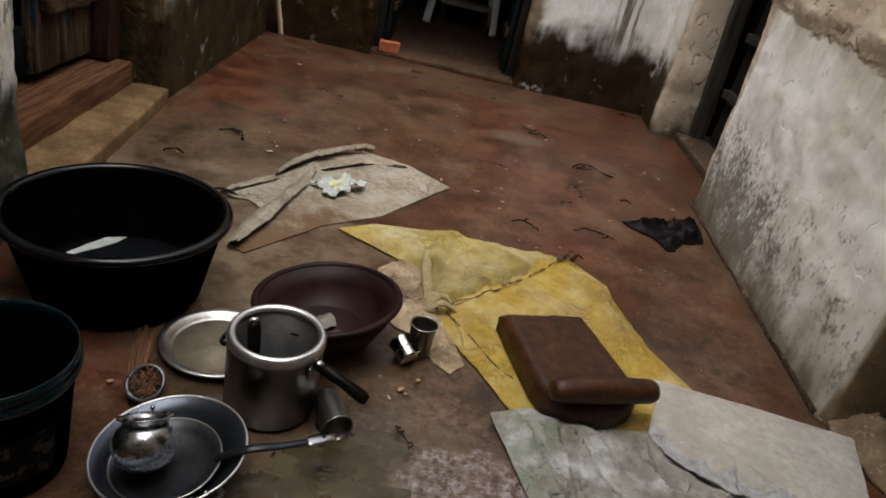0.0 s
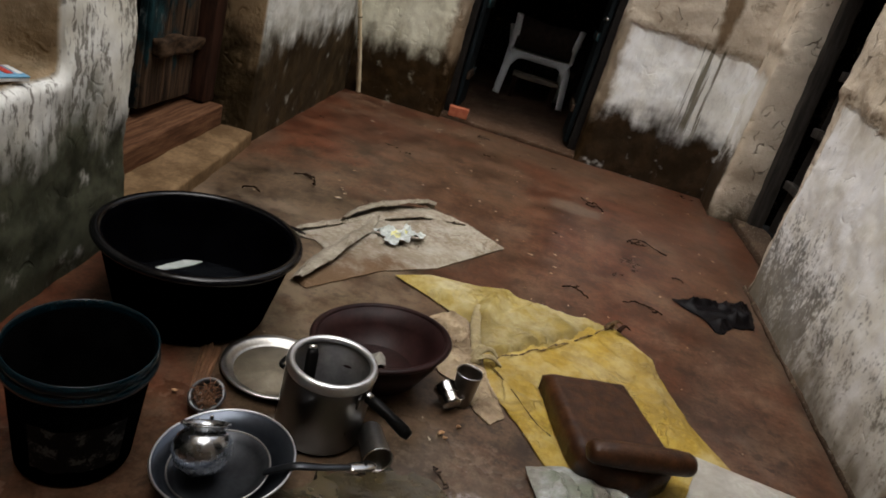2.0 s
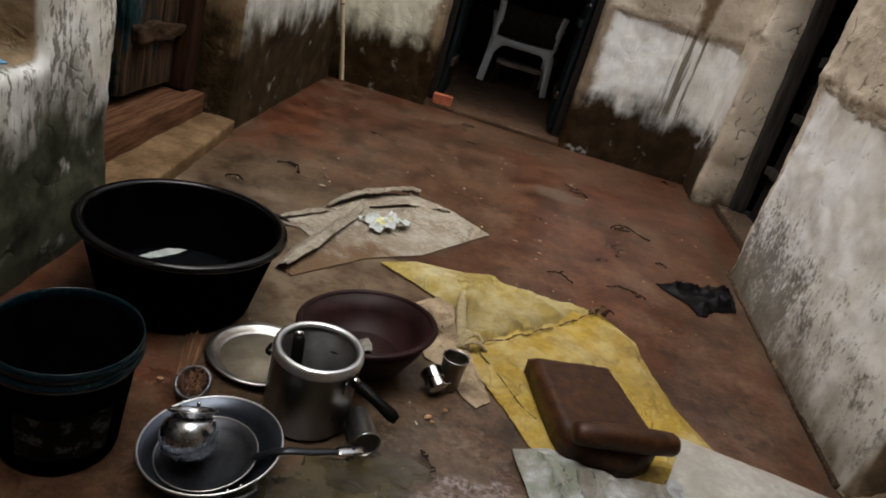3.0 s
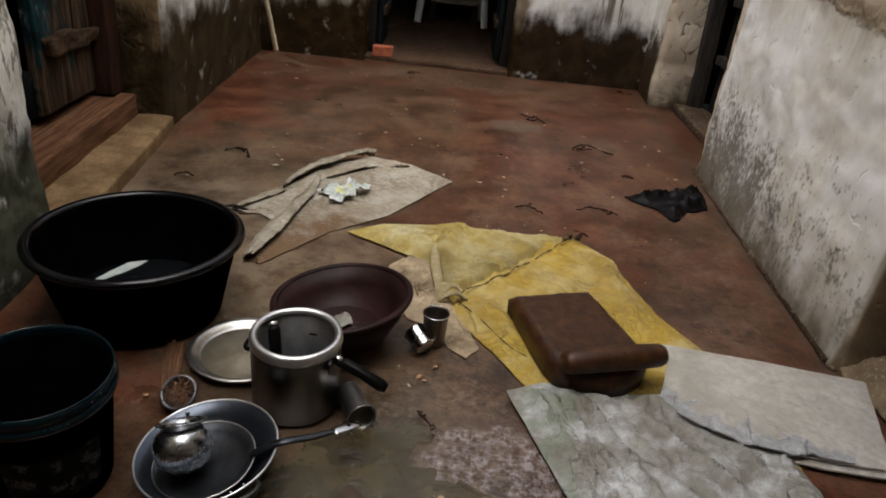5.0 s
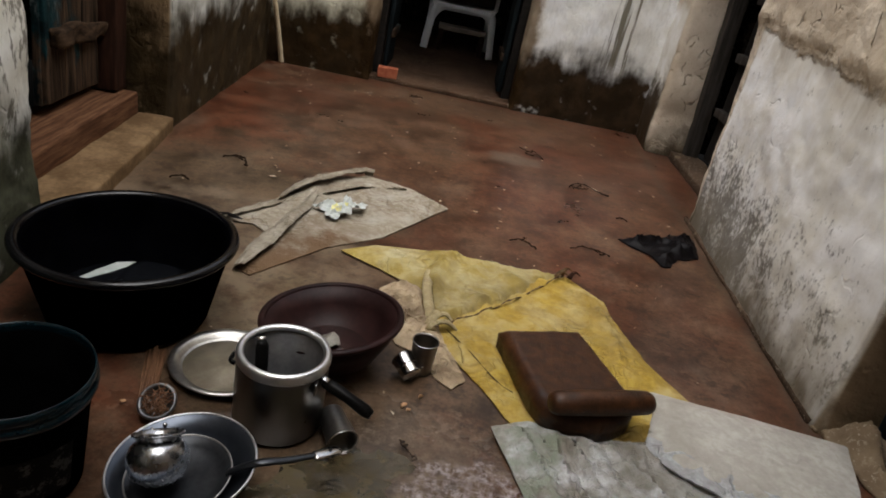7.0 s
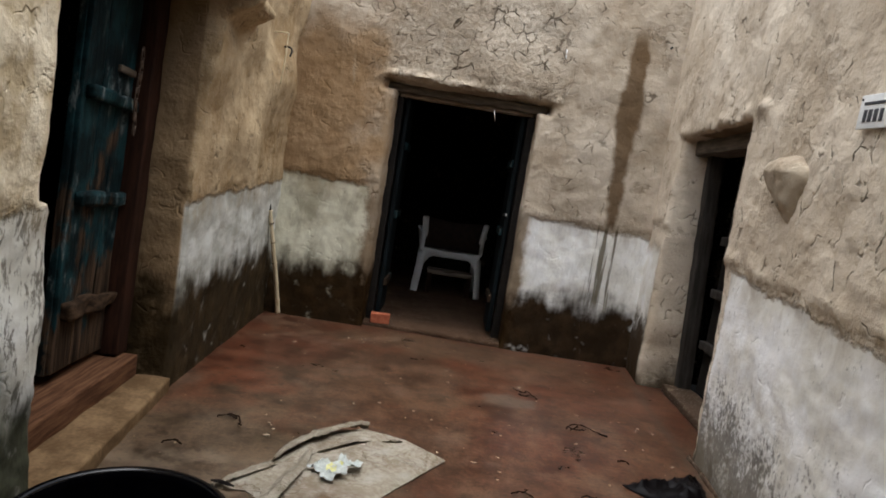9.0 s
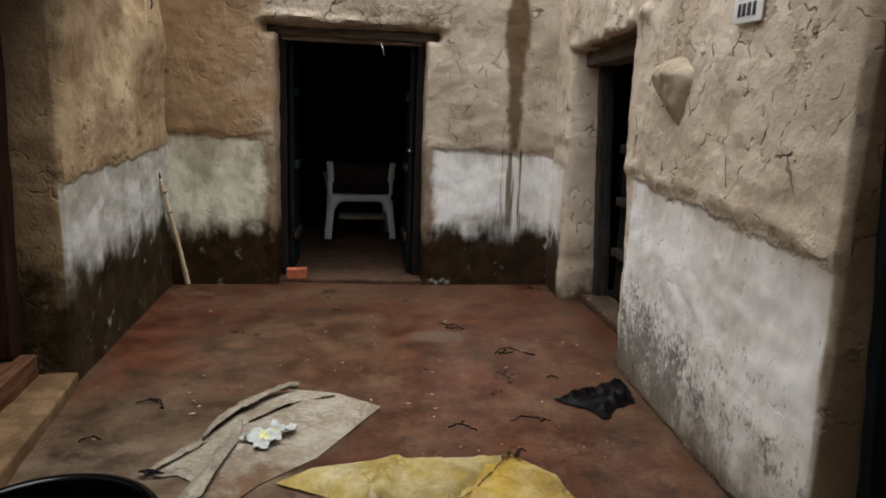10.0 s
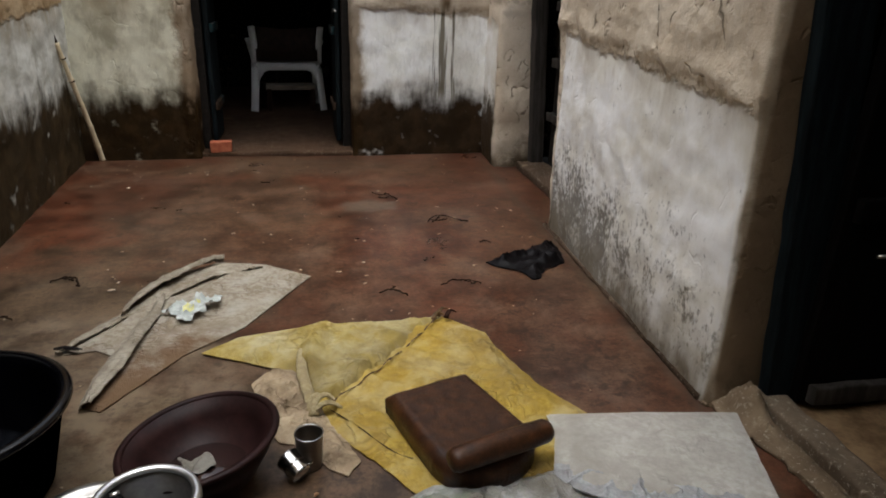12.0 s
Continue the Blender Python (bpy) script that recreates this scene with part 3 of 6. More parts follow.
CLOTH_ROLL = fabric("rolled yellowish hem", (0.27, 0.215, 0.105), (0.40, 0.335, 0.20), (0.12, 0.08, 0.04), 0.6, grime=14, crease=0.5)
JUTE = fabric("pale folded sack", (0.34, 0.32, 0.28), (0.475, 0.455, 0.41), (0.22, 0.195, 0.16), 0.65, grime=7, crease=0.3)
JUTE_WET = fabric("wet crumpled sacking", (0.27, 0.275, 0.28), (0.44, 0.45, 0.46), (0.16, 0.15, 0.135), 0.7, grime=16, rough=0.5, crease=0.8)
PLASTIC_GREY = fabric("dirty grey plastic sheet", (0.17, 0.163, 0.138), (0.30, 0.295, 0.268), (0.11, 0.092, 0.066), 0.85, grime=8, rough=0.3, crease=0.75, faded=(0.62, 0.63, 0.65), tint=(0.40, 1.18, 0.075, 0.36, (0.16, 0.19, 0.135)))
BAG_BLACK = simple("thin black plastic", (0.0022, 0.0017, 0.002), (0.005, 0.0036, 0.0042), 0.46, scale=20, bump=0.5, spec=0.08)
CHAIR_WHITE = simple("white moulded plastic", (0.76, 0.75, 0.72), (0.84, 0.83, 0.80), 0.42, scale=12, bump=0.05)
CHAIR_BROWN = simple("brown cloth", (0.018, 0.011, 0.008), (0.04, 0.024, 0.016), 0.8, scale=20, bump=0.3)
PACKET_WHITE = simple("white printed packet", (0.34, 0.37, 0.35), (0.52, 0.55, 0.53), 0.35, scale=30, bump=0.2)
PACKET_YELLOW = simple("yellow print", (0.50, 0.48, 0.16), (0.62, 0.60, 0.32), 0.45, scale=40, bump=0.1)
PAPER_BLUE = simple("blue printed paper", (0.10, 0.28, 0.45), (0.2, 0.42, 0.6), 0.4, scale=40, bump=0.05)
PAPER_RED = simple("red printed paper", (0.4, 0.035, 0.03), (0.55, 0.07, 0.05), 0.4, scale=40, bump=0.05)
PAPER_WHITE = simple("white paper", (0.62, 0.62, 0.6), (0.74, 0.74, 0.72), 0.6, scale=30, bump=0.05)
SIGN_WHITE = simple("white enamelled plate", (0.66, 0.66, 0.64), (0.78, 0.78, 0.76), 0.35, scale=30, bump=0.05)
INK = simple("dark print", (0.03, 0.03, 0.035), (0.06, 0.06, 0.065), 0.6, scale=40, bump=0.02)
TWIG = simple("dry twig", (0.013, 0.008, 0.0055), (0.050, 0.031, 0.020), 0.8, scale=60, bump=0.4, spec=0.08)
FLECK = simple("pale litter", (0.26, 0.19, 0.12), (0.52, 0.46, 0.37), 0.8, scale=50, bump=0.1)
BROOM = simple("brown broom straw", (0.10, 0.045, 0.022), (0.2, 0.1, 0.05), 0.65, scale=30, bump=0.3)
WATER_DARK = Nodes("still dark water", 0.02, 0.0, 0.6).finish((0.008, 0.009, 0.011))
WATER_BROWN = Nodes("shallow brown water", 0.04, 0.0, 0.5).finish((0.024, 0.011, 0.0095))
LABEL_GREY = simple("scraped label", (0.002, 0.002, 0.002), (0.06, 0.06, 0.057), 0.6, scale=30, bump=0.3, spread=(0.53, 0.60), spec=0.08)
SEAM_BROWN = simple("frayed brown thread", (0.045, 0.025, 0.012), (0.13, 0.08, 0.035), 0.9, scale=40, bump=0.6)
FOOD = simple("orange peelings", (0.36, 0.19, 0.09), (0.55, 0.36, 0.2), 0.6, scale=60, bump=0.2)

# ---------------------------------------------------------------- mesh helpers


def mesh_object(name, verts, faces, material, smooth=True, crease=0):
    me = bpy.data.meshes.new(name)
    me.from_pydata([tuple(map(float, v)) for v in verts], [], [tuple(map(int, f)) for f in faces])
    bm = bmesh.new()
    bm.from_mesh(me)
    bmesh.ops.recalc_face_normals(bm, faces=bm.faces)
    bm.to_mesh(me)
    bm.free()
    me.polygons.foreach_set("use_smooth", [smooth] * len(me.polygons))
    if crease:
        me.set_sharp_from_angle(angle=radians(crease))
    me.materials.append(material)
    return new(name, me)


def part(name, bm, material, parent=None, label="", smooth=True):
    """One bmesh as one mesh object, under a thing or a part."""
    bmesh.ops.recalc_face_normals(bm, faces=bm.faces)
    me = bpy.data.meshes.new(name)
    bm.to_mesh(me)
    bm.free()
    me.polygons.foreach_set("use_smooth", [smooth] * len(me.polygons))
    me.materials.append(material)
    ob = new(name, me)
    if parent is not None:
        ob.parent = parent
    return tagged(ob, label)


def thing(name, m, label, category, group="", kind=""):
    ob = new(name)
    ob.empty_display_size = 0.05
    ob.matrix_basis = m
    return tagged(ob, label, category, group, kind)


def lathe(profile, seg=48, closed=False, wobble=0.0, seed=0):
    """A profile of (radius, height) turned round z."""
    bm = bmesh.new()
    rings = []
    for r, z in profile:
        if r < 1e-5:
            rings.append([bm.verts.new((0, 0, z))])
        else:
            ring = []
            for k in range(seg):
                a = 2 * math.pi * k / seg
                rr = r * (1 + wobble * noise.noise(Vector((math.cos(a) * 1.5 + seed, math.sin(a) * 1.5, z * 6))))
                ring.append(bm.verts.new((rr * math.cos(a), rr * math.sin(a), z)))
            rings.append(ring)
    pairs = list(zip(rings, rings[1:])) + ([(rings[-1], rings[0])] if closed else [])
    for a, b in pairs:
        for k in range(seg):
            q = (a[k % len(a)], a[(k + 1) % len(a)], b[(k + 1) % len(b)], b[k % len(b)])
            q = tuple(dict.fromkeys(q))
            if len(q) > 2:
                bm.faces.new(q)
    return bm


def ring(radius, wire, z=0.0, seg=48, sides=10, squash=1.0):
    """A rounded rim."""
    prof = [(radius + wire * math.cos(2 * math.pi * k / sides), z + wire * squash * math.sin(2 * math.pi * k / sides)) for k in range(sides)]
    return lathe(prof, seg, closed=True)


def tube(points, radii, sides=10, squash=1.0):
    """A closed tube through points; radii one number or one per point."""
    bm = bmesh.new()
    pts = [Vector(p) for p in points]
    if isinstance(radii, (int, float)):
        radii = [radii] * len(pts)
    rows = []
    for i, p in enumerate(pts):
        way = (pts[min(i + 1, len(pts) - 1)] - pts[max(i - 1, 0)]).normalized()
        side = way.cross(Vector((0, 0, 1)))
        side = side.normalized() if side.length > 1e-3 else Vector((1, 0, 0))
        up = side.cross(way).normalized()
        rows.append([bm.verts.new(p + radii[i] * (math.cos(a) * side + squash * math.sin(a) * up)) for a in (2 * math.pi * k / sides for k in range(sides))])
    for a, b in zip(rows, rows[1:]):
        for k in range(sides):
            bm.faces.new((a[k], a[(k + 1) % sides], b[(k + 1) % sides], b[k]))
    bm.faces.new(rows[0]), bm.faces.new(rows[-1])
    return bm


def spline(points, n=8):
    """Catmull-Rom through the points."""
    pts = [Vector(p) for p in points]
    out = []
    for i in range(len(pts) - 1):
        a, b, c, d = pts[max(i - 1, 0)], pts[i], pts[i + 1], pts[min(i + 2, len(pts) - 1)]
        for k in range(n):
            t = k / n
            out.append(0.5 * ((2 * b) + (c - a) * t + (2 * a - 5 * b + 4 * c - d) * t * t + (3 * b - a - 3 * c + d) * t ** 3))
    return out + [pts[-1]]


def block(sx, sy, sz, bevel=0.004, at=(0, 0, 0), cuts=0, rough=0.0, seed=0, segments=2):
    """A bevelled box, its base centre at 'at', with uneven faces where rough."""
    bm = bmesh.new()
    bmesh.ops.create_cube(bm, size=1, matrix=Matrix.Translation((at[0], at[1], at[2] + sz / 2)) @ Matrix.Diagonal((sx, sy, sz, 1)))
    if bevel:
        bmesh.ops.bevel(bm, geom=bm.edges[:], offset=bevel, segments=segments, affect="EDGES", profile=0.6)
    if cuts:
        longest = max(sx, sy, sz)
        for axis, size in ((0, sx), (1, sy), (2, sz)):
            n = max(1, round(cuts * size / longest))
            for k in range(1, n):
                co = Vector(at) + Vector((0, 0, sz / 2))
                co[axis] += size * (k / n - 0.5)
                no = Vector((0, 0, 0))
                no[axis] = 1
                bmesh.ops.bisect_plane(bm, geom=bm.verts[:] + bm.edges[:] + bm.faces[:], plane_co=co, plane_no=no)
    if rough:
        for v in bm.verts:
            v.co += rough * Vector(noise.noise_vector(v.co * 9 + Vector((seed, seed * 2, 0))))
    return bm


def cells_to_mesh(mask):
    """Corner indices and quads of the skin round the filled cells of a 3D grid."""
    n = np.array(mask.shape)
    pad = np.pad(mask, 1)
    core = pad[1:-1, 1:-1, 1:-1]
    quads = []
    for axis in range(3):
        for d in (0, 1):
            beside = np.roll(pad, -1 if d else 1, axis)[1:-1, 1:-1, 1:-1]
            c = np.argwhere(core & ~beside)
            b, e = [k for k in range(3) if k != axis]
            corners = []
            for ob, oe in ((0, 0), (1, 0), (1, 1), (0, 1)):
                q = c.copy()
                q[:, axis] += d
                q[:, b] += ob
                q[:, e] += oe
                corners.append((q[:, 0] * (n[1] + 1) + q[:, 1]) * (n[2] + 1) + q[:, 2])
            quads.append(np.stack(corners, 1))
    quads = np.concatenate(quads)
    used, inverse = np.unique(quads, return_inverse=True)
    k = used % (n[2] + 1)
    j = used // (n[2] + 1) % (n[1] + 1)
    i = used // ((n[2] + 1) * (n[1] + 1))
    return i, j, k, inverse.reshape(quads.shape)


def relax(p, quads, times, share=0.5):
    """Rounds the corners of a skin."""
    for _ in range(times):
        total, count = np.zeros_like(p), np.zeros(len(p))
        for a in range(4):
            for b in ((a + 1) % 4, (a - 1) % 4):
                np.add.at(total, quads[:, a], p[quads[:, b]])
                np.add.at(count, quads[:, a], 1)
        p = p * (1 - share) + share * total / count[:, None]
    return p


def inside(poly, x, y):
    hit = np.zeros(x.shape, bool)
    for (x0, y0), (x1, y1) in zip(poly, poly[1:] + poly[:1]):
        cross = (y0 > y) != (y1 > y)
        hit ^= cross & (x < (x1 - x0) * (y - y0) / (y1 - y0 + 1e-12) + x0)
    return hit


def near_edge(poly, x, y):
    """The nearest place on an outline."""
    best = None
    for (x0, y0), (x1, y1) in zip(poly, poly[1:] + poly[:1]):
        dx, dy = x1 - x0, y1 - y0
        t = min(1.0, max(0.0, ((x - x0) * dx + (y - y0) * dy) / (dx * dx + dy * dy + 1e-12)))
        px, py = x0 + t * dx, y0 + t * dy
        d = math.hypot(px - x, py - y)
        if best is None or d < best[0]:
            best = (d, px, py)
    return best


def sheet(poly, cell, thick, lift, fray=0.0025, hem=None):
    """A thin uneven sheet of that outline, in world places; lift(x, y) is its height, which sinks to hem along the edge. Returns points and quads."""
    poly = list(poly)
    xs, ys = zip(*poly)
    x0, y0 = min(xs) - cell, min(ys) - cell
    nx, ny = int((max(xs) - x0) / cell) + 2, int((max(ys) - y0) / cell) + 2
    gx, gy = np.meshgrid(x0 + (np.arange(nx) + 0.5) * cell, y0 + (np.arange(ny) + 0.5) * cell, indexing="ij")
    mask = inside(poly, gx, gy)[:, :, None]
    i, j, k, quads = cells_to_mesh(mask)
    p = np.stack([x0 + i * cell, y0 + j * cell, np.zeros(len(i))], 1).astype(float)
    rim = np.unique(quads[(k[quads].min(1) == 0) & (k[quads].max(1) == 1)])
    at_rim = np.zeros(len(p), bool)
    at_rim[rim] = True
    for n, q in enumerate(p):
        d, px, py = near_edge(poly, q[0], q[1])
        if at_rim[n]:
            s = noise.noise_vector(Vector((px * 22, py * 22, 3.0)))
            q[0], q[1], d = px + fray * s.x, py + fray * s.y, 0.0
        q[2] = d
    for n, q in enumerate(p):
        d, top = q[2], lift(q[0], q[1])
        if hem is not None:
            top = hem + (top - hem) * smooth01(d / 0.05)
        q[2] = top + (thick if k[n] else 0.0)
    return p, quads


def smooth01(t):
    t = min(1.0, max(0.0, t))
    return t * t * (3 - 2 * t)


def fold(x, y, scale, seed):
    """Sharp-crested wrinkles, 0 to 1."""
    v = Vector((x * scale, y * scale, seed))
    v += 0.5 * Vector(noise.noise_vector(v * 0.7))
    return max(0.0, 1 - abs(noise.noise(v)) * 3.2) ** 2


# ---------------------------------------------------------------- walls


def left_front(y):
    if y < 1.82:
        return -1.036 - 0.145 * (y - 1.172)
    if y < 3.05:
        return -1.130 - 0.130 * (y - 1.82)
    return -1.290 - 0.067 * (y - 3.05)


def right_front(y):
    return 1.300 + 0.033 * (y - 1.67)


def far_front(x):
    return 5.0 + 0.05 * (x + 0.7)


def wall(name, span, height, layers, place, openings, material, label, push=None, cell=0.021, amp=0.013, rounds=3):
    """A thick mud wall: cells along it, up it and through it, with openings cut, corners worn round and faces uneven.
    openings: (from, to, bottom, top, how many layers deep)."""
    nu, nz = round((span[1] - span[0]) / cell), round(height / cell)
    us, zs = np.linspace(*span, nu + 1), np.linspace(0, height, nz + 1)
    mask = np.ones((nu, nz, len(layers) - 1), bool)
    um, zm = (us[1:] + us[:-1]) / 2, (zs[1:] + zs[:-1]) / 2
    for lo, hi, bottom, top, deep in openings:
        mask[np.ix_((um > lo) & (um < hi), (zm > bottom) & (zm < top), np.arange(len(layers) - 1) < deep)] = False
    i, j, k, quads = cells_to_mesh(mask)
    p = np.array([place(us[a], layers[c], zs[b]) for a, b, c in zip(i, j, k)], float)
    foot = p[:, 2].copy()
    sharp = p.copy()
    p = relax(p, quads, rounds, 0.5)
    keep = np.clip(1 - foot / 0.08, 0, 1)[:, None]
    p = p * (1 - keep) + sharp * keep
    p[foot < 1e-6, 2] = -0.02
    centre = np.array(place((span[0] + span[1]) / 2, 0.0, 1.0))
    inner = np.array(place((span[0] + span[1]) / 2, 0.3, 1.0))
    out = (centre - inner) / np.linalg.norm(centre - inner)
    for n, q in enumerate(p):
        v = Vector(q)
        wave = Vector(noise.noise_vector(v * 2.6)) * amp + Vector(noise.noise_vector(v * 9)) * amp * 0.5 + Vector(noise.noise_vector(v * 24)) * amp * 0.34 + Vector(noise.noise_vector(v * 55)) * amp * 0.16
        q += np.array(wave)
        if push is not None and k[n] == 0:
            q += out * push(v)
    return tagged(mesh_object(name, p, quads, material, crease=58), label, "wall", kind="structure")


def push_right(v):
    edge = 0.775 + 0.07 * v.y + 0.05 * noise.noise(v * 4)
    return 0.009 * smooth01((v.z - edge) / 0.05) + 0.020 * smooth01(1 - abs(v.z - edge - 0.045) / 0.10) * max(0.0, noise.noise(v * 6) + 0.2) + 0.04 * smooth01(1 - abs(v.z - 1.80) / 0.06) * (3.2 < v.y < 4.75) * max(0.0, noise.noise(v * 8) + 0.3) + 0.012 * smooth01(1 - abs(v.z - edge - 0.03) / 0.08) * noise.noise(v * 22)


def push_far(v):
    edge = 1.07 - 0.03 * v.x + 0.05 * noise.noise(v * 4)
    return 0.010 * smooth01((v.z - edge) / 0.03) + 0.02 * smooth01((v.z - 1.95) / 0.1) * max(0.0, noise.noise(v * 2.1) + 0.3) + 0.045 * smooth01(1 - abs(v.z - 1.935) / 0.06) * (abs(v.x + 0.12) < 0.68) * max(0.0, noise.noise(v * 8) + 0.3)


def push_left(v):
    # a clay hood swells out above the door
    hood = 0.20 * smooth01((v.z - 1.80) / 0.12) * smooth01((v.y - 2.75) / 0.25) * smooth01((3.75 - v.y) / 0.35) * (1 + 0.7 * noise.noise(v * 5))
    return hood + 0.012 * smooth01((0.24 - v.z) / 0.02) * (v.y < 1.9) + 0.09 * smooth01((v.z - 0.95) / 0.4) * smooth01((v.y - 2.9) / 0.2) * max(0.0, noise.noise(v * 2.1) + 0.15)


wall("wall_far", (-1.8, 1.9), 2.97, (0.0, 0.2, 0.38), lambda u, v, z: (u, far_front(u) + v, z),
     [(-0.66, 0.40, -1, 1.84, 9), (-0.75, 0.51, 1.83, 1.90, 1)], WALL_FAR, "mud wall with limewashed dado and damp stains", push_far)
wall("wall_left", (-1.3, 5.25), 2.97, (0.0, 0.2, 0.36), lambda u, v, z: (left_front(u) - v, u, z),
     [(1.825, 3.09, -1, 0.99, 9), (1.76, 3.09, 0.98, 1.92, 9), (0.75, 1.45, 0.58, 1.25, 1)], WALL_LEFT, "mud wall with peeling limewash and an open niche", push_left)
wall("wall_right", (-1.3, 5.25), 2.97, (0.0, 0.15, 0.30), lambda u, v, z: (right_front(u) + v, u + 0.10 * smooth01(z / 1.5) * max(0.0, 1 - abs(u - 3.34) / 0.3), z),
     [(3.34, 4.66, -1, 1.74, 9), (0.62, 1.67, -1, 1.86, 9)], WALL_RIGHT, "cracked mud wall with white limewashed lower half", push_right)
wall("wall_back", (-1.4, 1.9), 2.97, (0.0, 0.3), lambda u, v, z: (u, -1.15 - v, z), [], MUD_BACK, "plain mud wall closing the yard", None, 0.1)


def shell(name, x0, x1, y0, y1, top, gap, material, label, t=0.12):
    """A dark room: walls and lid, left out on the side towards the yard."""
    bm = bmesh.new()
    sides = {"W": (x0 - t, x0, y0, y1, 0, top), "E": (x1, x1 + t, y0, y1, 0, top), "S": (x0 - t, x1 + t, y0 - t, y0, 0, top),
             "N": (x0 - t, x1 + t, y1, y1 + t, 0, top), "top": (x0 - t, x1 + t, y0 - t, y1 + t, top, top + t)}
    for key, (a, b, c, d, e, f) in sides.items():
        if key != gap:
            bmesh.ops.create_cube(bm, size=1, matrix=Matrix.Translation(((a + b) / 2, (c + d) / 2, (e + f) / 2)) @ Matrix.Diagonal((b - a, d - c, f - e, 1)))
    return tagged(part(name, bm, material, None, label, False), "", "room", kind="structure")


shell("room_far", -1.9, 1.5, 5.47, 8.6, 2.4, "S", MUD_ROOM, "room behind the doorway, near-black for its lack of light")
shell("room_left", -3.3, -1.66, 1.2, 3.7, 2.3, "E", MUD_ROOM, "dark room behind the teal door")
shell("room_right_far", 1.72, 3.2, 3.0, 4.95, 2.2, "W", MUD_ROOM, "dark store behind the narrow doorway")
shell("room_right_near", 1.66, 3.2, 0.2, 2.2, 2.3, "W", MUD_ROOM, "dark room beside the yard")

# unseen roof round the open light well, its stepped edge set to shape light
roof = bmesh.new()
for a, b, c, d in ((-1.9, 0.55, -1.6, -0.35), (0.55, 2.0, -1.6, 1.72), (-1.9, 2.0, 5.12, 5.6), (-1.9, -1.36, -0.35, 5.12), (1.36, 2.0, 1.72, 5.12)):
    bmesh.ops.create_cube(roof, size=1, matrix=Matrix.Translation(((a + b) / 2, (c + d) / 2, 3.03)) @ Matrix.Diagonal((b - a, d - c, 0.10, 1)))
tagged(part("ceiling", roof, MUD_BACK, None, "assumed mud roof with an open light well, stepped to shape light", False), "", "ceiling", kind="structure")

# floor of the yard
fx, fy = np.linspace(-1.9, 1.75, 270), np.linspace(-1.3, 5.12, 258)
pts = [(x, y, 0.004 * noise.noise(Vector((x * 1.7, y * 1.7, 0))) + 0.0012 * noise.noise(Vector((x * 9, y * 9, 4)))) for x in fx for y in fy]
quads = [(i * 258 + j, i * 258 + j + 1, (i + 1) * 258 + j + 1, (i + 1) * 258 + j) for i in range(269) for j in range(257)]
tagged(mesh_object("floor", pts, quads, FLOOR), "worn red oxide cement floor, wet and stained", "floor", kind="structure")
tagged(part("room_floor", block(3.5, 3.2, 0.04, 0.006, (-0.2, 7.03, -0.01), 30, 0.004), EARTH, None, "packed earth floor of the far room"), "", "floor", kind="structure")

tagged(part("doorsill", block(1.10, 0.42, 0.042, 0.012, (-0.13, 5.28, -0.012), 40, 0.006, 7), EARTH, None, "worn earth sill in the far doorway"), "", "threshold", kind="structure")

# trodden dirt along the foot of the side wall
row = [Vector((right_front(y) + 0.004 * noise.noise(Vector((0, y * 8, 3))), y, 0.004)) for y in np.linspace(1.70, 3.36, 70)]
strip = tube(row, [0.011 + 0.005 * noise.noise(Vector((v.y * 6, 1, 0))) + 0.002 * noise.noise(Vector((v.y * 30, 5, 0))) for v in row], 10, 1.3)
tagged(part("baseboard", strip, WET_EARTH, None, "damp dirt along the foot of the side wall"), "", "baseboard", kind="structure")

# water lying on the floor
pud = [(-0.42, 0.62), (0.42, 0.62), (0.40, 0.90), (0.305, 1.00), (0.215, 1.055), (0.085, 1.085), (0.065, 1.12), (0.125, 1.195), (0.06, 1.225), (-0.03, 1.19), (-0.12, 1.145), (-0.19, 1.06), (-0.30, 0.84)]
pp, pq = sheet(pud, 0.012, 0.0004, lambda x, y: 0.0022 + 0.0022 * noise.noise(Vector((x * 7, y * 7, 9))), 0.05)
tagged(mesh_object("puddle", pp, pq, PUDDLE, crease=30), "shallow muddy puddle on the cement floor", "puddle", kind="structure")

# ---------------------------------------------------------------- steps, doorways and doors


def slanted(p, q):
    """Pose at the middle of a line on the plan, x along it."""
    return pose((p[0] + q[0]) / 2, (p[1] + q[1]) / 2, 0, 0, 0, math.degrees(math.atan2(q[1] - p[1], q[0] - p[0])))


def straight(p, q):
    return math.hypot(q[0] - p[0], q[1] - p[1])


a, b = (-1.09, 1.84), (-1.268, 3.06)
ledge = thing("doorstep", slanted(a, b), "worn cement doorstep below the teal door", "step", kind="structure")
part("tread", block(straight(a, b), 0.34, 0.085, 0.012, (0, 0.17, -0.02), 40, 0.006), LEDGE, ledge)
a, b = (-1.30, 1.84), (-1.42, 3.02)
sill = thing("threshold_beam", slanted(a, b), "worn reddish timber threshold beam", "threshold", kind="structure")
part("beam", block(straight(a, b), 0.20, 0.12, 0.010, (0, 0.10, 0.045), 30, 0.005, 3), WOOD_BEAM, sill)


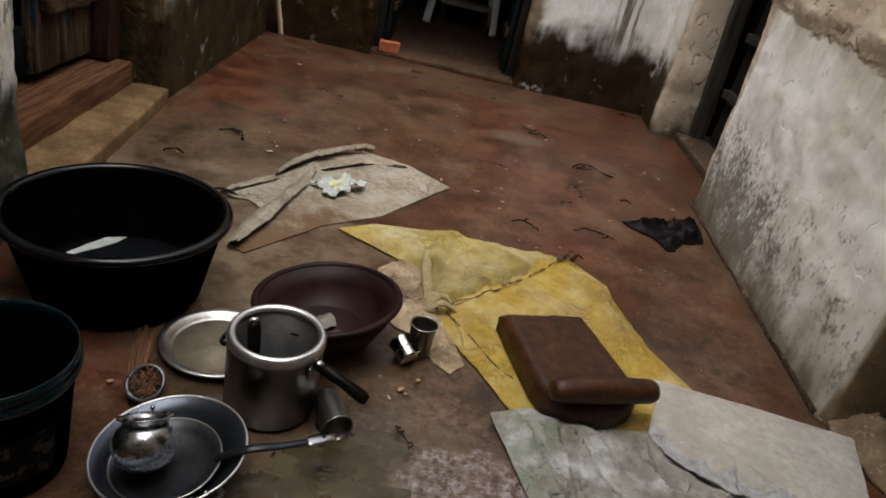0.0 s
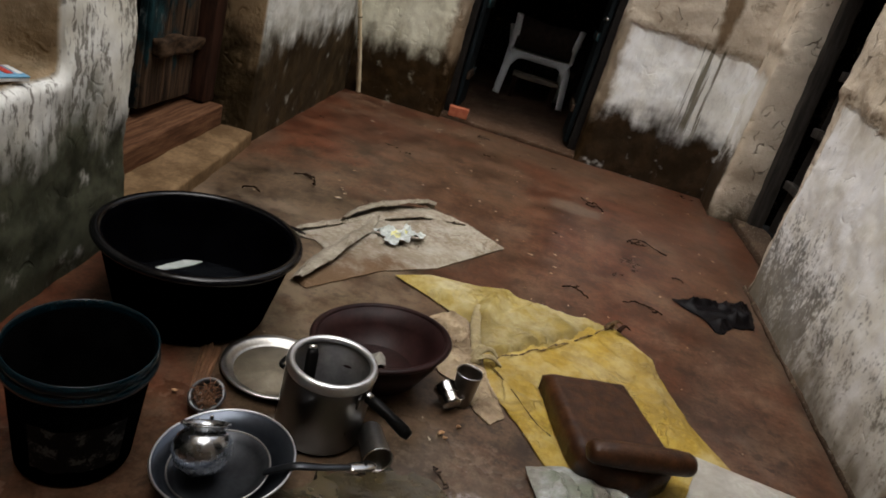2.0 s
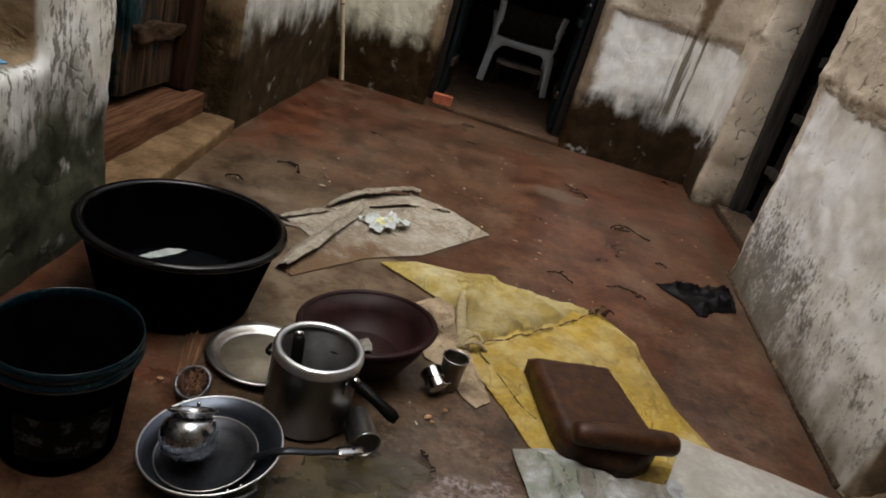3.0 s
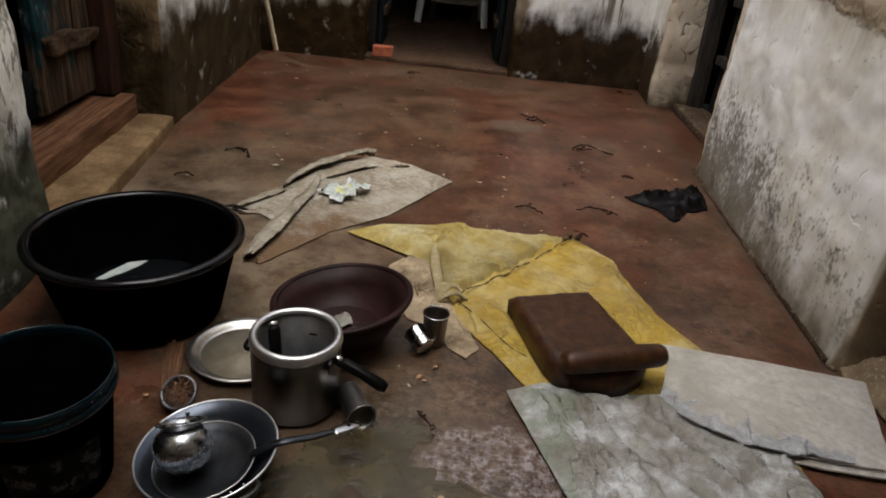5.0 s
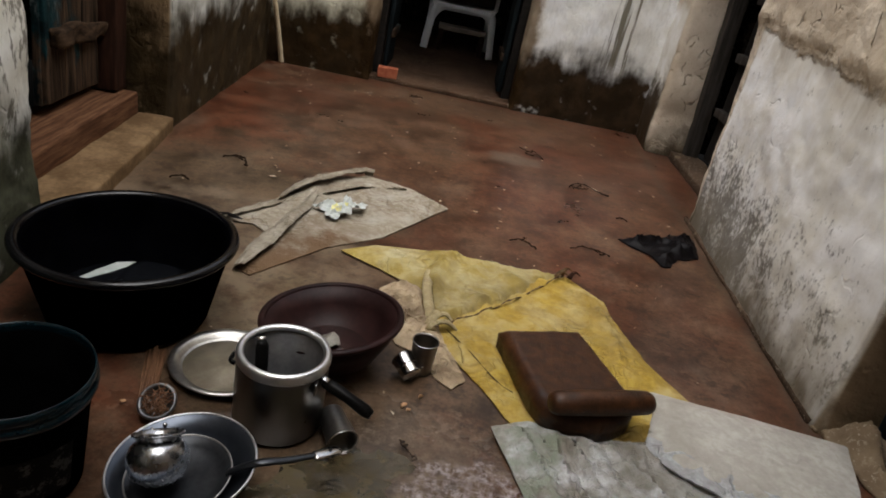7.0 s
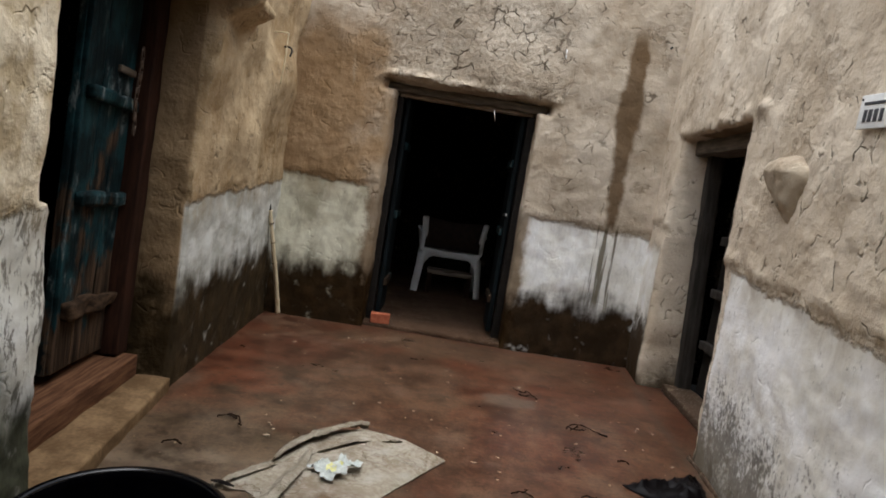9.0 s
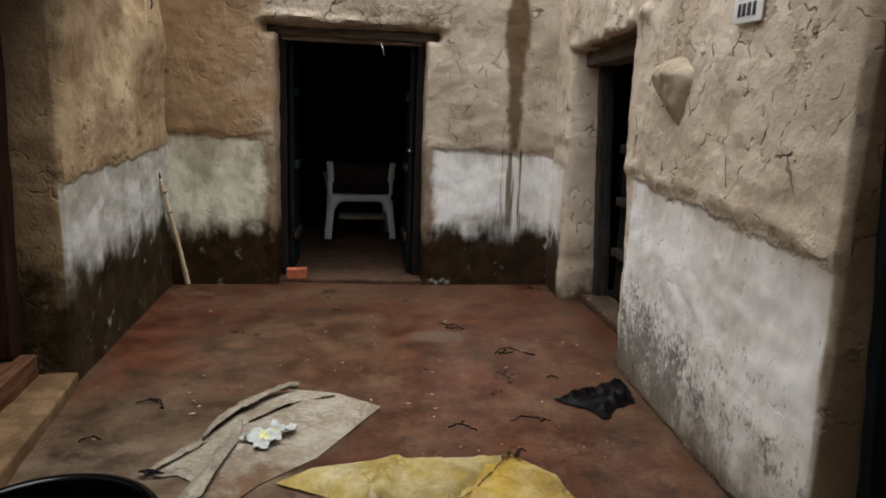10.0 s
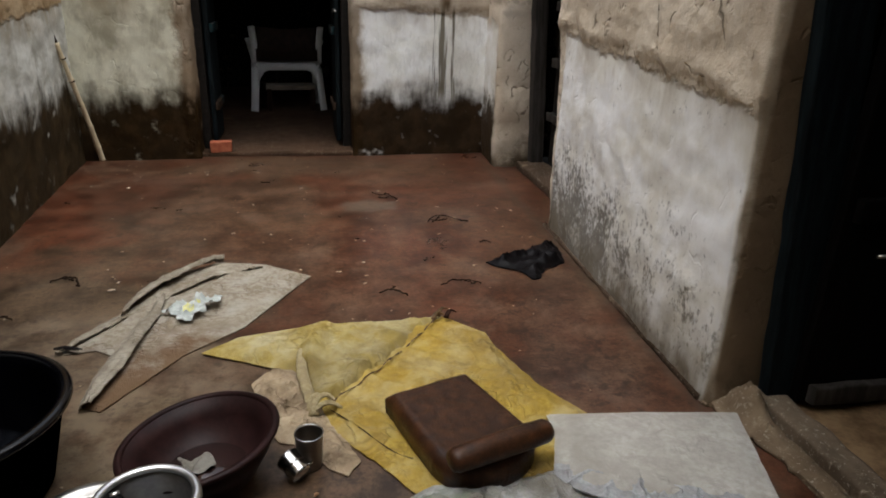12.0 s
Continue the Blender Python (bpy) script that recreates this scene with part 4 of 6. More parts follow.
def left_door():
    door = thing("door_1", pose(-1.548, 3.040, 0.165, 0, 2.2, 97), "old plank door with flaking teal paint, one leaf shut", "door", kind="structure")
    # x runs from the hinge post towards the camera (negative), y into the room
    for px in (-0.07, -1.13):
        part("door_post", block(0.12, 0.12, 1.72, 0.008, (px, 0.0, 0), 20, 0.006, px), WOOD_DARK, door, "dark red-brown timber post")
    part("lintel", block(1.3, 0.16, 0.12, 0.008, (-0.6, 0, 1.70), 20, 0.006), WOOD_DARK, door)
    leaf = part("door_leaf", block(0.47, 0.03, 1.66, 0.004, (-0.375, 0.045, 0.02), 20, 0.003), TEAL_DOOR, door, "flaking teal planks")
    for k in range(3):
        part("plank", block(0.150, 0.022, 1.64, 0.004, (-0.22 - 0.155 * k, 0.022, 0.03), 16, 0.004, k), TEAL_DOOR, leaf)
    for z, t in ((0.24, 0.07), (0.70, 0.06), (1.12, 0.055)):
        part("batten", block(0.44, 0.045, t, 0.012, (-0.36, -0.004, z), 40, 0.022 if z < 0.3 else 0.012, z), TEAL_DOOR if z > 0.3 else WOOD_WORN, leaf)
    part("rail_end", block(0.15, 0.02, 0.03, 0.005, (-0.25, 0.0, 1.27), 16, 0.006, 3), WOOD_LINTEL, leaf, "pale bare wooden rail")
    chain = [(-0.250 + 0.012 * math.sin(k * 1.3), -0.05, 1.385 - 0.059 * k) for k in range(7)]
    for p, q in zip(chain, chain[1:]):
        c = (Vector(p) + Vector(q)) / 2
        loop = [c + Vector((0.012 * math.cos(s), 0, 0.044 * math.sin(s))) for s in (2 * math.pi * i / 14 for i in range(15))]
        part("chain_link", tube(loop, 0.0045, 6), RUST, leaf, "rusty iron chain link")
    part("open_leaf", block(0.03, 0.5, 1.66, 0.004, (-1.05, 0.33, 0.02), 10, 0.003), TEAL_DOOR, door, "second leaf standing open")
    return door


left_door()


def far_doorway():
    y = far_front(-0.1) + 0.18
    d = thing("door_2", pose(-0.13, y, 0, 0, 0, 1.5), "timber door frame with both teal leaves open inward", "door", kind="structure")
    part("lintel", block(1.24, 0.14, 0.065, 0.01, (0.0, 0.01, 1.825), 40, 0.012, 5), WOOD_LINTEL, d, "weathered exposed lintel beam")
    part("head", block(1.04, 0.09, 0.035, 0.006, (0.0, 0.03, 1.80), 20, 0.004, 2), WOOD_PALE, d)
    for s in (-1, 1):
        part("door_post", block(0.06, 0.08, 1.78, 0.006, (s * 0.515, 0.05, 0.03), 24, 0.004, s), WOOD_SHADED, d)
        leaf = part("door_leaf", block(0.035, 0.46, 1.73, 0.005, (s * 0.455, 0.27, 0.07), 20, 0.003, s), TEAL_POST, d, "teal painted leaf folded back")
        for z in (0.3, 0.85, 1.4):
            part("batten", block(0.03, 0.4, 0.06, 0.004, (s * 0.43, 0.27, z), 8, 0.002, z), TEAL_DOOR, leaf)
    part("latch", tube([(0.44, -0.05, 1.02), (0.44, 0.1, 1.03), (0.43, 0.12, 1.01)], 0.008, 8), STEEL_WORN, d, "pale metal latch")


far_doorway()


def right_far_door():
    d = thing("door_3", pose(1.60, 3.98, 0, 0, 0, 90), "narrow dark doorway with an old battened door", "door", kind="structure")
    part("lintel", block(1.38, 0.16, 0.095, 0.008, (0, 0.03, 1.655), 30, 0.010), WOOD_LINTEL, d, "weathered timber lintel")
    for s in (-1, 1):
        part("door_post", block(0.09, 0.09, 1.70, 0.006, (s * 0.62, -0.10, 0), 24, 0.008, s), WOOD_SMOKED, d, "smoke-grey timber post").matrix_basis = pose(0, 0, 0, -3.0, 0, 0)
    leaf = part("door_leaf", block(1.14, 0.03, 1.64, 0.004, (0, -0.19, 0.06), 20, 0.003), WOOD_SHADED, d, "plank door darkened for the unlit doorway")
    for z in (0.36, 0.72, 1.08):
        part("batten", block(1.05, 0.05, 0.06, 0.006, (0.02, -0.150, z), 16, 0.008, z), WOOD_SMOKED, leaf)
    part("sill", block(1.28, 0.20, 0.065, 0.012, (0, -0.06, -0.01), 24, 0.008), WET_EARTH, d, "raised dark earth sill")


right_far_door()


def right_near_door():
    d = thing("door_4", pose(1.485, 1.14, 0, 0, 0, 90), "open doorway with dark timber frame into a black room", "door", kind="structure")
    for s in (-1, 1):
        part("door_post", block(0.045, 0.15, 1.84, 0.006, (s * 0.497, -0.06, 0.0), 30, 0.008, s), TEAL_POST, d, "dark teal door post leaning inward").matrix_basis = pose(0, 0, 0, -5, 0, 0)
    part("head", block(1.05, 0.10, 0.08, 0.006, (0, -0.04, 1.78), 16, 0.004), WOOD_DARK, d)
    part("sill_plank", block(1.04, 0.085, 0.062, 0.010, (0, -0.005, -0.005), 60, 0.010, 4), SILL_EARTH, d, "worn grey sill plank")
    leaf = part("door_leaf", block(0.035, 0.90, 1.74, 0.005, (0.455, -0.50, 0.05), 20, 0.003), LEAF_SHADED, d, "leaf standing open, near-black for the unlit room")
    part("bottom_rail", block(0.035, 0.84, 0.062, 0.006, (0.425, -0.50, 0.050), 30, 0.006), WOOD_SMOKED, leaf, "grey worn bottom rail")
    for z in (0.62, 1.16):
        part("rail", block(0.03, 0.84, 0.07, 0.006, (0.428, -0.50, z), 16, 0.003), LEAF_SHADED, leaf)
    part("bolt", tube([(0.405, -0.16, 0.53), (0.405, -0.30, 0.53)], 0.006, 8), STEEL_WORN, leaf, "steel bolt")


right_near_door()
tagged(part("inner_floor", block(1.62, 2.0, 0.03, 0.005, (2.33, 1.2, -0.005), 20, 0.004), LEDGE, None, "tan earth floor inside the side room"), "", "floor", kind="structure")

# crumbled clay along the foot of the side doorway
def kerb_height(x, y):
    lump = smooth01((y - 1.46) / 0.14) * smooth01((x - 1.32) / 0.08)
    v = Vector((x * 9, y * 9, 2))
    return 0.006 + 0.09 * lump * (0.75 + 0.8 * noise.noise(v)) + 0.020 * (0.5 + noise.noise(v * 2)) + 0.014 * abs(noise.noise(v * 4.5)) + 0.008 * noise.noise(v * 9)


fp, fq = sheet([(1.295, 1.69), (1.47, 1.69), (1.45, 1.52), (1.447, 1.30), (1.447, 1.10), (1.447, 0.64), (1.36, 0.64), (1.365, 1.05), (1.36, 1.36), (1.335, 1.52)], 0.008, 0.01, kerb_height, 0.03, 0.002)
tagged(mesh_object("clay_kerb", fp, fq, FOOT_CLAY), "crumbled clay kerb along the side doorway", "kerb", kind="structure")

# ---------------------------------------------------------------- vessels


def tub():
    t = thing("wash_tub", pose(-0.717, 1.553, 0.003), "large black plastic wash tub holding shallow water", "tub")
    part("body", lathe([(0, 0.004), (0.19, 0.004), (0.205, 0.012), (0.257, 0.225), (0.263, 0.24), (0.247, 0.24), (0.241, 0.225), (0.192, 0.022), (0, 0.018)], 72), BLACK_PLASTIC, t)
    part("rim", ring(0.263, 0.0145, 0.238, 72, 12, 0.8), BLACK_RIM, t)
    part("water", lathe([(0, 0.05), (0.200, 0.05), (0.199, 0.046), (0, 0.046)], 48), WATER_DARK, t, "still dark water")


# added pale strip that draws the sky's reflection on the tub water
def tub_glint():
    p, q = sheet([(-0.882, 1.578), (-0.836, 1.700), (-0.785, 1.728), (-0.796, 1.686), (-0.866, 1.575)], 0.006, 0.002, lambda x, y: 0.0540 + 0.002 * fold(x, y, 14, 61), 0.003)
    tagged(mesh_object("scrap_or_glint", p, q, PACKET_WHITE, crease=50), "pale strip standing in for the sky reflected in the tub water", "scrap")


def bucket():
    b = thing("bucket", pose(-0.6245, 0.945, 0.003, 2.0, 2.0, 0) @ Matrix.Diagonal((0.955, 0.955, 1, 1)), "grimy black plastic bucket with a teal rim", "bucket")
    part("body", lathe([(0, 0.003), (0.105, 0.003), (0.112, 0.01), (0.136, 0.262), (0.130, 0.262), (0.105, 0.014), (0, 0.010)], 56), BUCKET_PLASTIC, b)
    part("rim", lathe([(0.1365, 0.272), (0.1385, 0.2795), (0.1405, 0.2795), (0.1415, 0.266), (0.1415, 0.258), (0.1385, 0.254), (0.1445, 0.250), (0.1455, 0.244), (0.1440, 0.236), (0.138, 0.234), (0.1345, 0.25)], 64, closed=True), TEAL_RIM, b, "moulded teal rim")
    # scraped paper label, a shallow curved patch
    bm = bmesh.new()
    cols = []
    for i in range(15):
        a = math.radians(-95 + 6 * i)
        col = []
        for z in (0.05, 0.08, 0.11, 0.14, 0.165):
            r = 0.112 + (z - 0.01) / 0.252 * 0.024 + 0.0015
            col.append(bm.verts.new((r * math.cos(a), r * math.sin(a), z + 0.008 * noise.noise(Vector((i * 0.4, z * 20, 0))))))
        cols.append(col)
    for c0, c1 in zip(cols, cols[1:]):
        for k in range(4):
            bm.faces.new((c0[k], c1[k], c1[k + 1], c0[k + 1]))
    part("label", bm, LABEL_GREY, b, "scraped grey label remnants")




def basin():
    b = thing("basin", pose(-0.139, 1.532, 0.012, -1.5, -8, 0), "maroon plastic basin with a little water", "basin")
    part("body", lathe([(0, 0.003), (0.105, 0.003), (0.118, 0.010), (0.164, 0.075), (0.183, 0.122), (0.175, 0.124), (0.156, 0.078), (0.112, 0.020), (0, 0.014)], 64), MAROON, b)
    part("rim", ring(0.185, 0.010, 0.124, 64, 10, 0.75), MAROON, b)
    part("water", lathe([(0, 0.0), (0.100, 0.0), (0.099, -0.003), (0, -0.003)], 44), WATER_BROWN, b, "shallow brown water").matrix_basis = pose(0.0, 0.0, 0.030, 1.5, 8, 0)
    # a torn piece of clear film on the bottom
    pts = [(-0.10, 0.03), (-0.04, 0.07), (0.03, 0.06), (0.045, 0.02), (0.01, -0.01), (-0.04, -0.035), (-0.09, -0.01)]
    p, q = sheet(pts, 0.008, 0.001, lambda x, y: 0.030 + 0.012 * fold(x, y, 18, 1), 0.012)
    scrap = mesh_object("scrap_or_glint", p, q, PLASTIC_GREY, crease=50)
    scrap.matrix_basis = pose(-0.165, 1.515, 0.012, 0, -8, 0)
    tagged(scrap, "crumpled scrap of pale plastic in the basin", "scrap")


def cooker():
    c = thing("pressure_cooker", pose(-0.210, 1.252, 0.003) @ Matrix.Diagonal((0.912, 0.912, 1, 1)), "open aluminium pressure cooker without its lid", "pressure cooker")
    part("body", lathe([(0, 0.002), (0.106, 0.002), (0.114, 0.010), (0.1145, 0.17), (0.1145, 0.186), (0.108, 0.186), (0.107, 0.17), (0.106, 0.016), (0, 0.012)], 64), ALUMINIUM, c)
    part("inside", lathe([(0.0, 0.020), (0.098, 0.020), (0.1045, 0.03), (0.1055, 0.182), (0.1045, 0.182), (0.1035, 0.032), (0.096, 0.023), (0, 0.023)], 48), ALUMINIUM_DULL, c, "dull grey inner wall")
    part("rim", lathe([(0.1150, 0.178), (0.1175, 0.186), (0.1165, 0.195), (0.1135, 0.2015), (0.108, 0.204), (0.102, 0.203), (0.0975, 0.1995), (0.0965, 0.195), (0.098, 0.192), (0.104, 0.191), (0.110, 0.182)], 64, closed=True), ALUMINIUM_RIM, c, "polished inward rim")
    way = Vector((0.955, -0.295, 0))
    side = Vector((0.295, 0.955, 0))
    arm = part("handle", tube([way * 0.118 + Vector((0, 0, 0.158)), way * 0.145 + Vector((0, 0, 0.156)), way * 0.185 + Vector((0, 0, 0.146)), way * 0.240 + Vector((0, 0, 0.130)), way * 0.256 + Vector((0, 0, 0.125))],
                              [0.013, 0.017, 0.015, 0.018, 0.012], 12, 0.85), BAKELITE, c, "black bakelite handle")
    part("bracket", tube([way * 0.108 + Vector((0, 0, 0.172)), way * 0.122 + Vector((0, 0, 0.168)), way * 0.145 + Vector((0, 0, 0.160))], 0.010, 8, 0.5), STEEL, arm, "steel bracket")
    part("screw", tube([way * 0.20 + side * 0.006 + Vector((0, 0, 0.147)), way * 0.20 + side * 0.006 + Vector((0, 0, 0.151))], 0.004, 8), STEEL, arm, "steel screw")
    part("loop_handle", tube(spline([Vector((-0.115, 0.02, 0.15)), Vector((-0.128, 0.015, 0.152)), Vector((-0.128, -0.015, 0.152)), Vector((-0.115, -0.02, 0.15))], 4), 0.006, 8), BAKELITE, c)
    part("lug", block(0.006, 0.022, 0.03, 0.002, (0.1, -0.066, 0.145)), ALUMINIUM, c)
    s = thing("spatula", pose(-0.262, 1.252, 0.02), "black-handled spatula standing in the cooker", "spatula")
    part("handle", tube([(0.012, -0.02, 0.10), (0.006, -0.012, 0.14), (0.0, 0.0, 0.182), (-0.003, 0.004, 0.192)], [0.012, 0.015, 0.015, 0.012], 10, 0.7), BAKELITE, s)
    part("ferrule", tube([(-0.003, 0.004, 0.191), (-0.005, 0.008, 0.20)], 0.0105, 10, 0.7), STEEL, s, "bright steel tip")
    part("blade", block(0.03, 0.003, 0.11, 0.001, (0.02, -0.026, 0.002)), STEEL_WORN, s)


def wok():
    w = thing("wok", pose(-0.312, 0.981, 0.008, 3.0, -6, 0) @ pose(0, 0, 0, 0, 0, 45), "grey metal wok holding a skillet and water pot", "wok")
    part("body", lathe([(0, 0.003), (0.05, 0.004), (0.09, 0.022), (0.121, 0.053), (0.1395, 0.086), (0.1355, 0.087), (0.117, 0.056), (0.088, 0.027), (0.05, 0.009), (0, 0.008)], 64), WOK, w)
    part("rim", ring(0.1385, 0.0026, 0.087, 72, 8), ALUMINIUM_RIM, w, "bright worn edge")
    for s in (1, -1):
        loop = spline([(-0.034, s * 0.138, 0.082), (-0.03, s * 0.156, 0.086), (0.0, s * 0.164, 0.088), (0.03, s * 0.156, 0.086), (0.034, s * 0.138, 0.082)], 5)
        if s < 0:
            part("loop_handle", tube(loop, 0.0065, 8), IRON_DARK, w)
        for x in (-0.013, 0.013):
            bm = bmesh.new()
            bmesh.ops.create_uvsphere(bm, u_segments=10, v_segments=6, radius=0.0048, matrix=pose(x, s * 0.128, 0.080))
            part("rivet", bm, STEEL, w, "steel rivet")
    k = thing("skillet", pose(-0.328, 0.984, 0.034, 3, -7, 18), "dark shallow skillet lying in the wok", "skillet")
    part("pan", lathe([(0, 0.0), (0.070, 0.0), (0.088, 0.006), (0.102, 0.024), (0.099, 0.025), (0.086, 0.009), (0.068, 0.004), (0, 0.003)], 48), WOK_DARK, k)
    part("edge", ring(0.1008, 0.002, 0.025, 56, 8), STEEL_WORN, k)
    part("handle", tube(spline([(0.095, -0.008, 0.021), (0.150, -0.036, 0.068), (0.208, -0.028, 0.058), (0.268, -0.009, 0.041)], 6), [0.011 - 0.0002 * n for n in range(19)], 12, 0.55), WOK_DARK, k)
    part("grip_end", tube([(0.262, -0.011, 0.0425), (0.268, -0.009, 0.041), (0.289, 0.0, 0.034), (0.309, 0.010, 0.028), (0.316, 0.0145, 0.026), (0.320, 0.017, 0.025)], [0.0105, 0.013, 0.0155, 0.0155, 0.011, 0.004], 14, 0.35), STEEL, k, "bright flattened end")
    bm = bmesh.new()
    bmesh.ops.create_cone(bm, cap_ends=True, segments=12, radius1=0.004, radius2=0.004, depth=0.003, matrix=pose(0.298, 0.0045, 0.0375))
    part("hang_hole", bm, IRON_DARK, k, "dark hanging hole")
    p = thing("water_pot", pose(-0.366, 0.968, 0.098, 0, 0, 24) @ pose(0, 0, 0, -33, 0, 0) @ Matrix.Scale(1.18, 4), "small round stainless steel water pot", "pot")
    part("belly", lathe([(0, -0.042), (0.024, -0.040), (0.041, -0.026), (0.049, -0.004), (0.048, 0.014), (0.042, 0.026), (0.036, 0.031), (0.034, 0.030), (0.040, 0.024), (0.046, 0.012), (0.047, -0.004), (0.039, -0.024), (0.023, -0.038), (0, -0.040)], 48), STEEL_DARK, p)
    part("neck", lathe([(0.034, 0.029), (0.034, 0.035), (0.039, 0.040), (0.0415, 0.042), (0.0415, 0.044), (0.038, 0.043), (0.032, 0.036), (0.032, 0.029)], 48, closed=True), STEEL_DARK, p, "flared neck")


def plate():
    p = thing("plate", pose(-0.388, 1.398, 0.004) @ Matrix.Diagonal((0.98, 0.98, 1, 1)), "round steel plate lying beside the tub", "plate")
    part("dish", lathe([(0, 0.002), (0.112, 0.002), (0.120, 0.006), (0.128, 0.017), (0.141, 0.021), (0.143, 0.019), (0.144, 0.022), (0.141, 0.025), (0.126, 0.021), (0.117, 0.010), (0.110, 0.006), (0, 0.006)], 64), STEEL_WORN, p)
    part("bottom", lathe([(0, 0.0068), (0.108, 0.0068), (0.108, 0.0062), (0, 0.0062)], 48), PLATE_FOOD, p, "scummy tan film")


def tumbler(m, label, r=0.033, h=0.098, name="tumbler", metal=STEEL_DIM):
    t = thing(name, m, label, "tumbler", "steel tumblers")
    part("cup", lathe([(0, 0.001), (r * 0.82, 0.001), (r * 0.85, 0.005), (r, h - 0.003), (r * 1.03, h), (r * 0.99, h + 0.001), (r * 0.95, h - 0.006), (r * 0.8, 0.007), (0, 0.005)], 40), metal, t)
    part("lip", ring(r * 1.015, 0.0016, h, 40, 8), STEEL, t)
    return t


tub(), tub_glint(), bucket(), basin(), cooker(), wok(), plate()
tumbler(pose(0.105, 1.556, 0.004), "tall stainless steel tumbler standing by the basin", 0.036, 0.100)
tumbler(pose(-0.088, 1.268, 0.037, 0, 90, -61), "steel tumbler lying on its side by the cooker", 0.035, 0.102, "tumbler", STEEL_WORN)
mug = tumbler(pose(0.088, 1.484, 0.034, -74, 0, 40), "small bright steel mug tipped against the basin", 0.030, 0.062, "steel_mug", STEEL)
part("ear", tube(spline([(0.03, 0, 0.048), (0.05, 0, 0.05), (0.052, 0, 0.022), (0.03, 0, 0.015)], 5), 0.003, 8), STEEL, mug, "curled steel ear")
part("belt", ring(0.0285, 0.002, 0.03, 36, 8), STEEL, mug)

cup = thing("scrub_dish", pose(-0.4655, 1.190, 0.030, 35, 0, -5) @ Matrix.Scale(0.93, 4), "small grey dish filled with coconut fibre scrubber", "dish")
part("bowl", lathe([(0, 0.001), (0.034, 0.001), (0.042, 0.008), (0.047, 0.022), (0.044, 0.027), (0.038, 0.026), (0.035, 0.014), (0.030, 0.006), (0, 0.006)], 36), ALUMINIUM_DULL, cup)
fibre = bmesh.new()
for k in range(90):
    a = random.uniform(0, 6.28)
    r = 0.033 * math.sqrt(random.random())
    mid = Vector((r * math.cos(a), r * math.sin(a), 0.018 + 0.008 * random.random()))
    way = Vector((random.uniform(-1, 1), random.uniform(-1, 1), random.uniform(-0.3, 0.3))).normalized() * 0.016
    piece = tube([mid - way, mid + Vector((0, 0, 0.004)), mid + way], 0.0012, 4)
    me = bpy.data.meshes.new("fibre_piece")
    piece.to_mesh(me), piece.free()
    fibre.from_mesh(me)
    bpy.data.meshes.remove(me)
part("scrubber", fibre, BROOM, cup, "brown coir scrubber")

broom = thing("hand_broom", pose(-0.535, 1.290, 0.006, 0, 0, 108), "bundle of brown broom sticks lying on the floor", "broom")
for k in range(16):
    off = Vector((0, 0.030 * (random.random() - 0.5), 0.004 + 0.018 * random.random()))
    fan = Vector((0, off.y * 0.7, 0))
    part("straw", tube([Vector((-0.085, 0, 0)) + off, Vector((0.0, 0, 0.002)) + off + fan * 0.5, Vector((0.11, 0, 0)) + off + fan], 0.0026, 5), BROOM, broom)

# ---------------------------------------------------------------- sacks, cloths and the grindstone


def low(x, y, amp, scale, seed):
    return amp * (0.5 + 0.5 * noise.noise(Vector((x * scale, y * scale, seed))))


def lay(name, poly, cell, thick, lift, material, label, category, fray=0.003, hem=0.004):
    p, q = sheet(poly, cell, thick, lift, fray, hem)
    return tagged(mesh_object(name, p, q, material, crease=50), label, category)


yellow = thing("yellow_sack", pose(0, 0, 0), "dirty yellow woven sack spread out and folded", "sack")


def yellow_lift(x, y):
    """Height of the spread layer: puckered, flat under the stone and under the sheets in front."""
    free = (1 - smooth01((0.25 - math.hypot(x - 0.53, y - 1.6)) / 0.1)) * smooth01((y - 1.36) / 0.12)
    return 0.005 + (low(x, y, 0.012, 8, 1) + 0.012 * fold(x, y, 6, 2) + 0.007 * fold(x, y, 14, 6) + 0.003 * fold(x, y, 33, 9)) * free


p, q = sheet([(0.08, 1.98), (0.30, 2.20), (0.600, 2.345), (0.735, 2.20), (0.745, 2.09), (0.82, 1.84), (0.92, 1.66), (1.00, 1.46), (1.02, 1.20), (0.70, 1.22), (0.42, 1.41), (0.366, 1.402), (0.27, 1.55), (0.178, 1.668), (0.145, 1.78)],
             0.009, 0.003, yellow_lift, 0.005, hem=0.004)
ob = mesh_object("lower_layer", p, q, SACK_YELLOW_UNDER, crease=50)
ob.parent = yellow


def flap_lift(x, y):
    """Height of the turned-over layer, drawn together towards the knot."""
    d = math.hypot(x - 0.13, y - 1.79)
    ray = math.atan2(y - 1.79, x - 0.13)
    drawn = 0.014 * max(0.0, math.sin(ray * 9 + 2.2 * noise.noise(Vector((x * 3, y * 3, 8))))) * smooth01((0.62 - d) / 0.35) * smooth01(d / 0.1)
    return 0.010 + low(x, y, 0.016, 8, 3) + 0.013 * fold(x, y, 5, 4) + 0.007 * fold(x, y, 13, 5) + drawn + 0.02 * max(0.0, 1 - abs((x - 0.11) * 0.95 - (y - 2.1) * 0.25) / 0.05) - 0.010 * smooth01((0.0 - x) / 0.2)


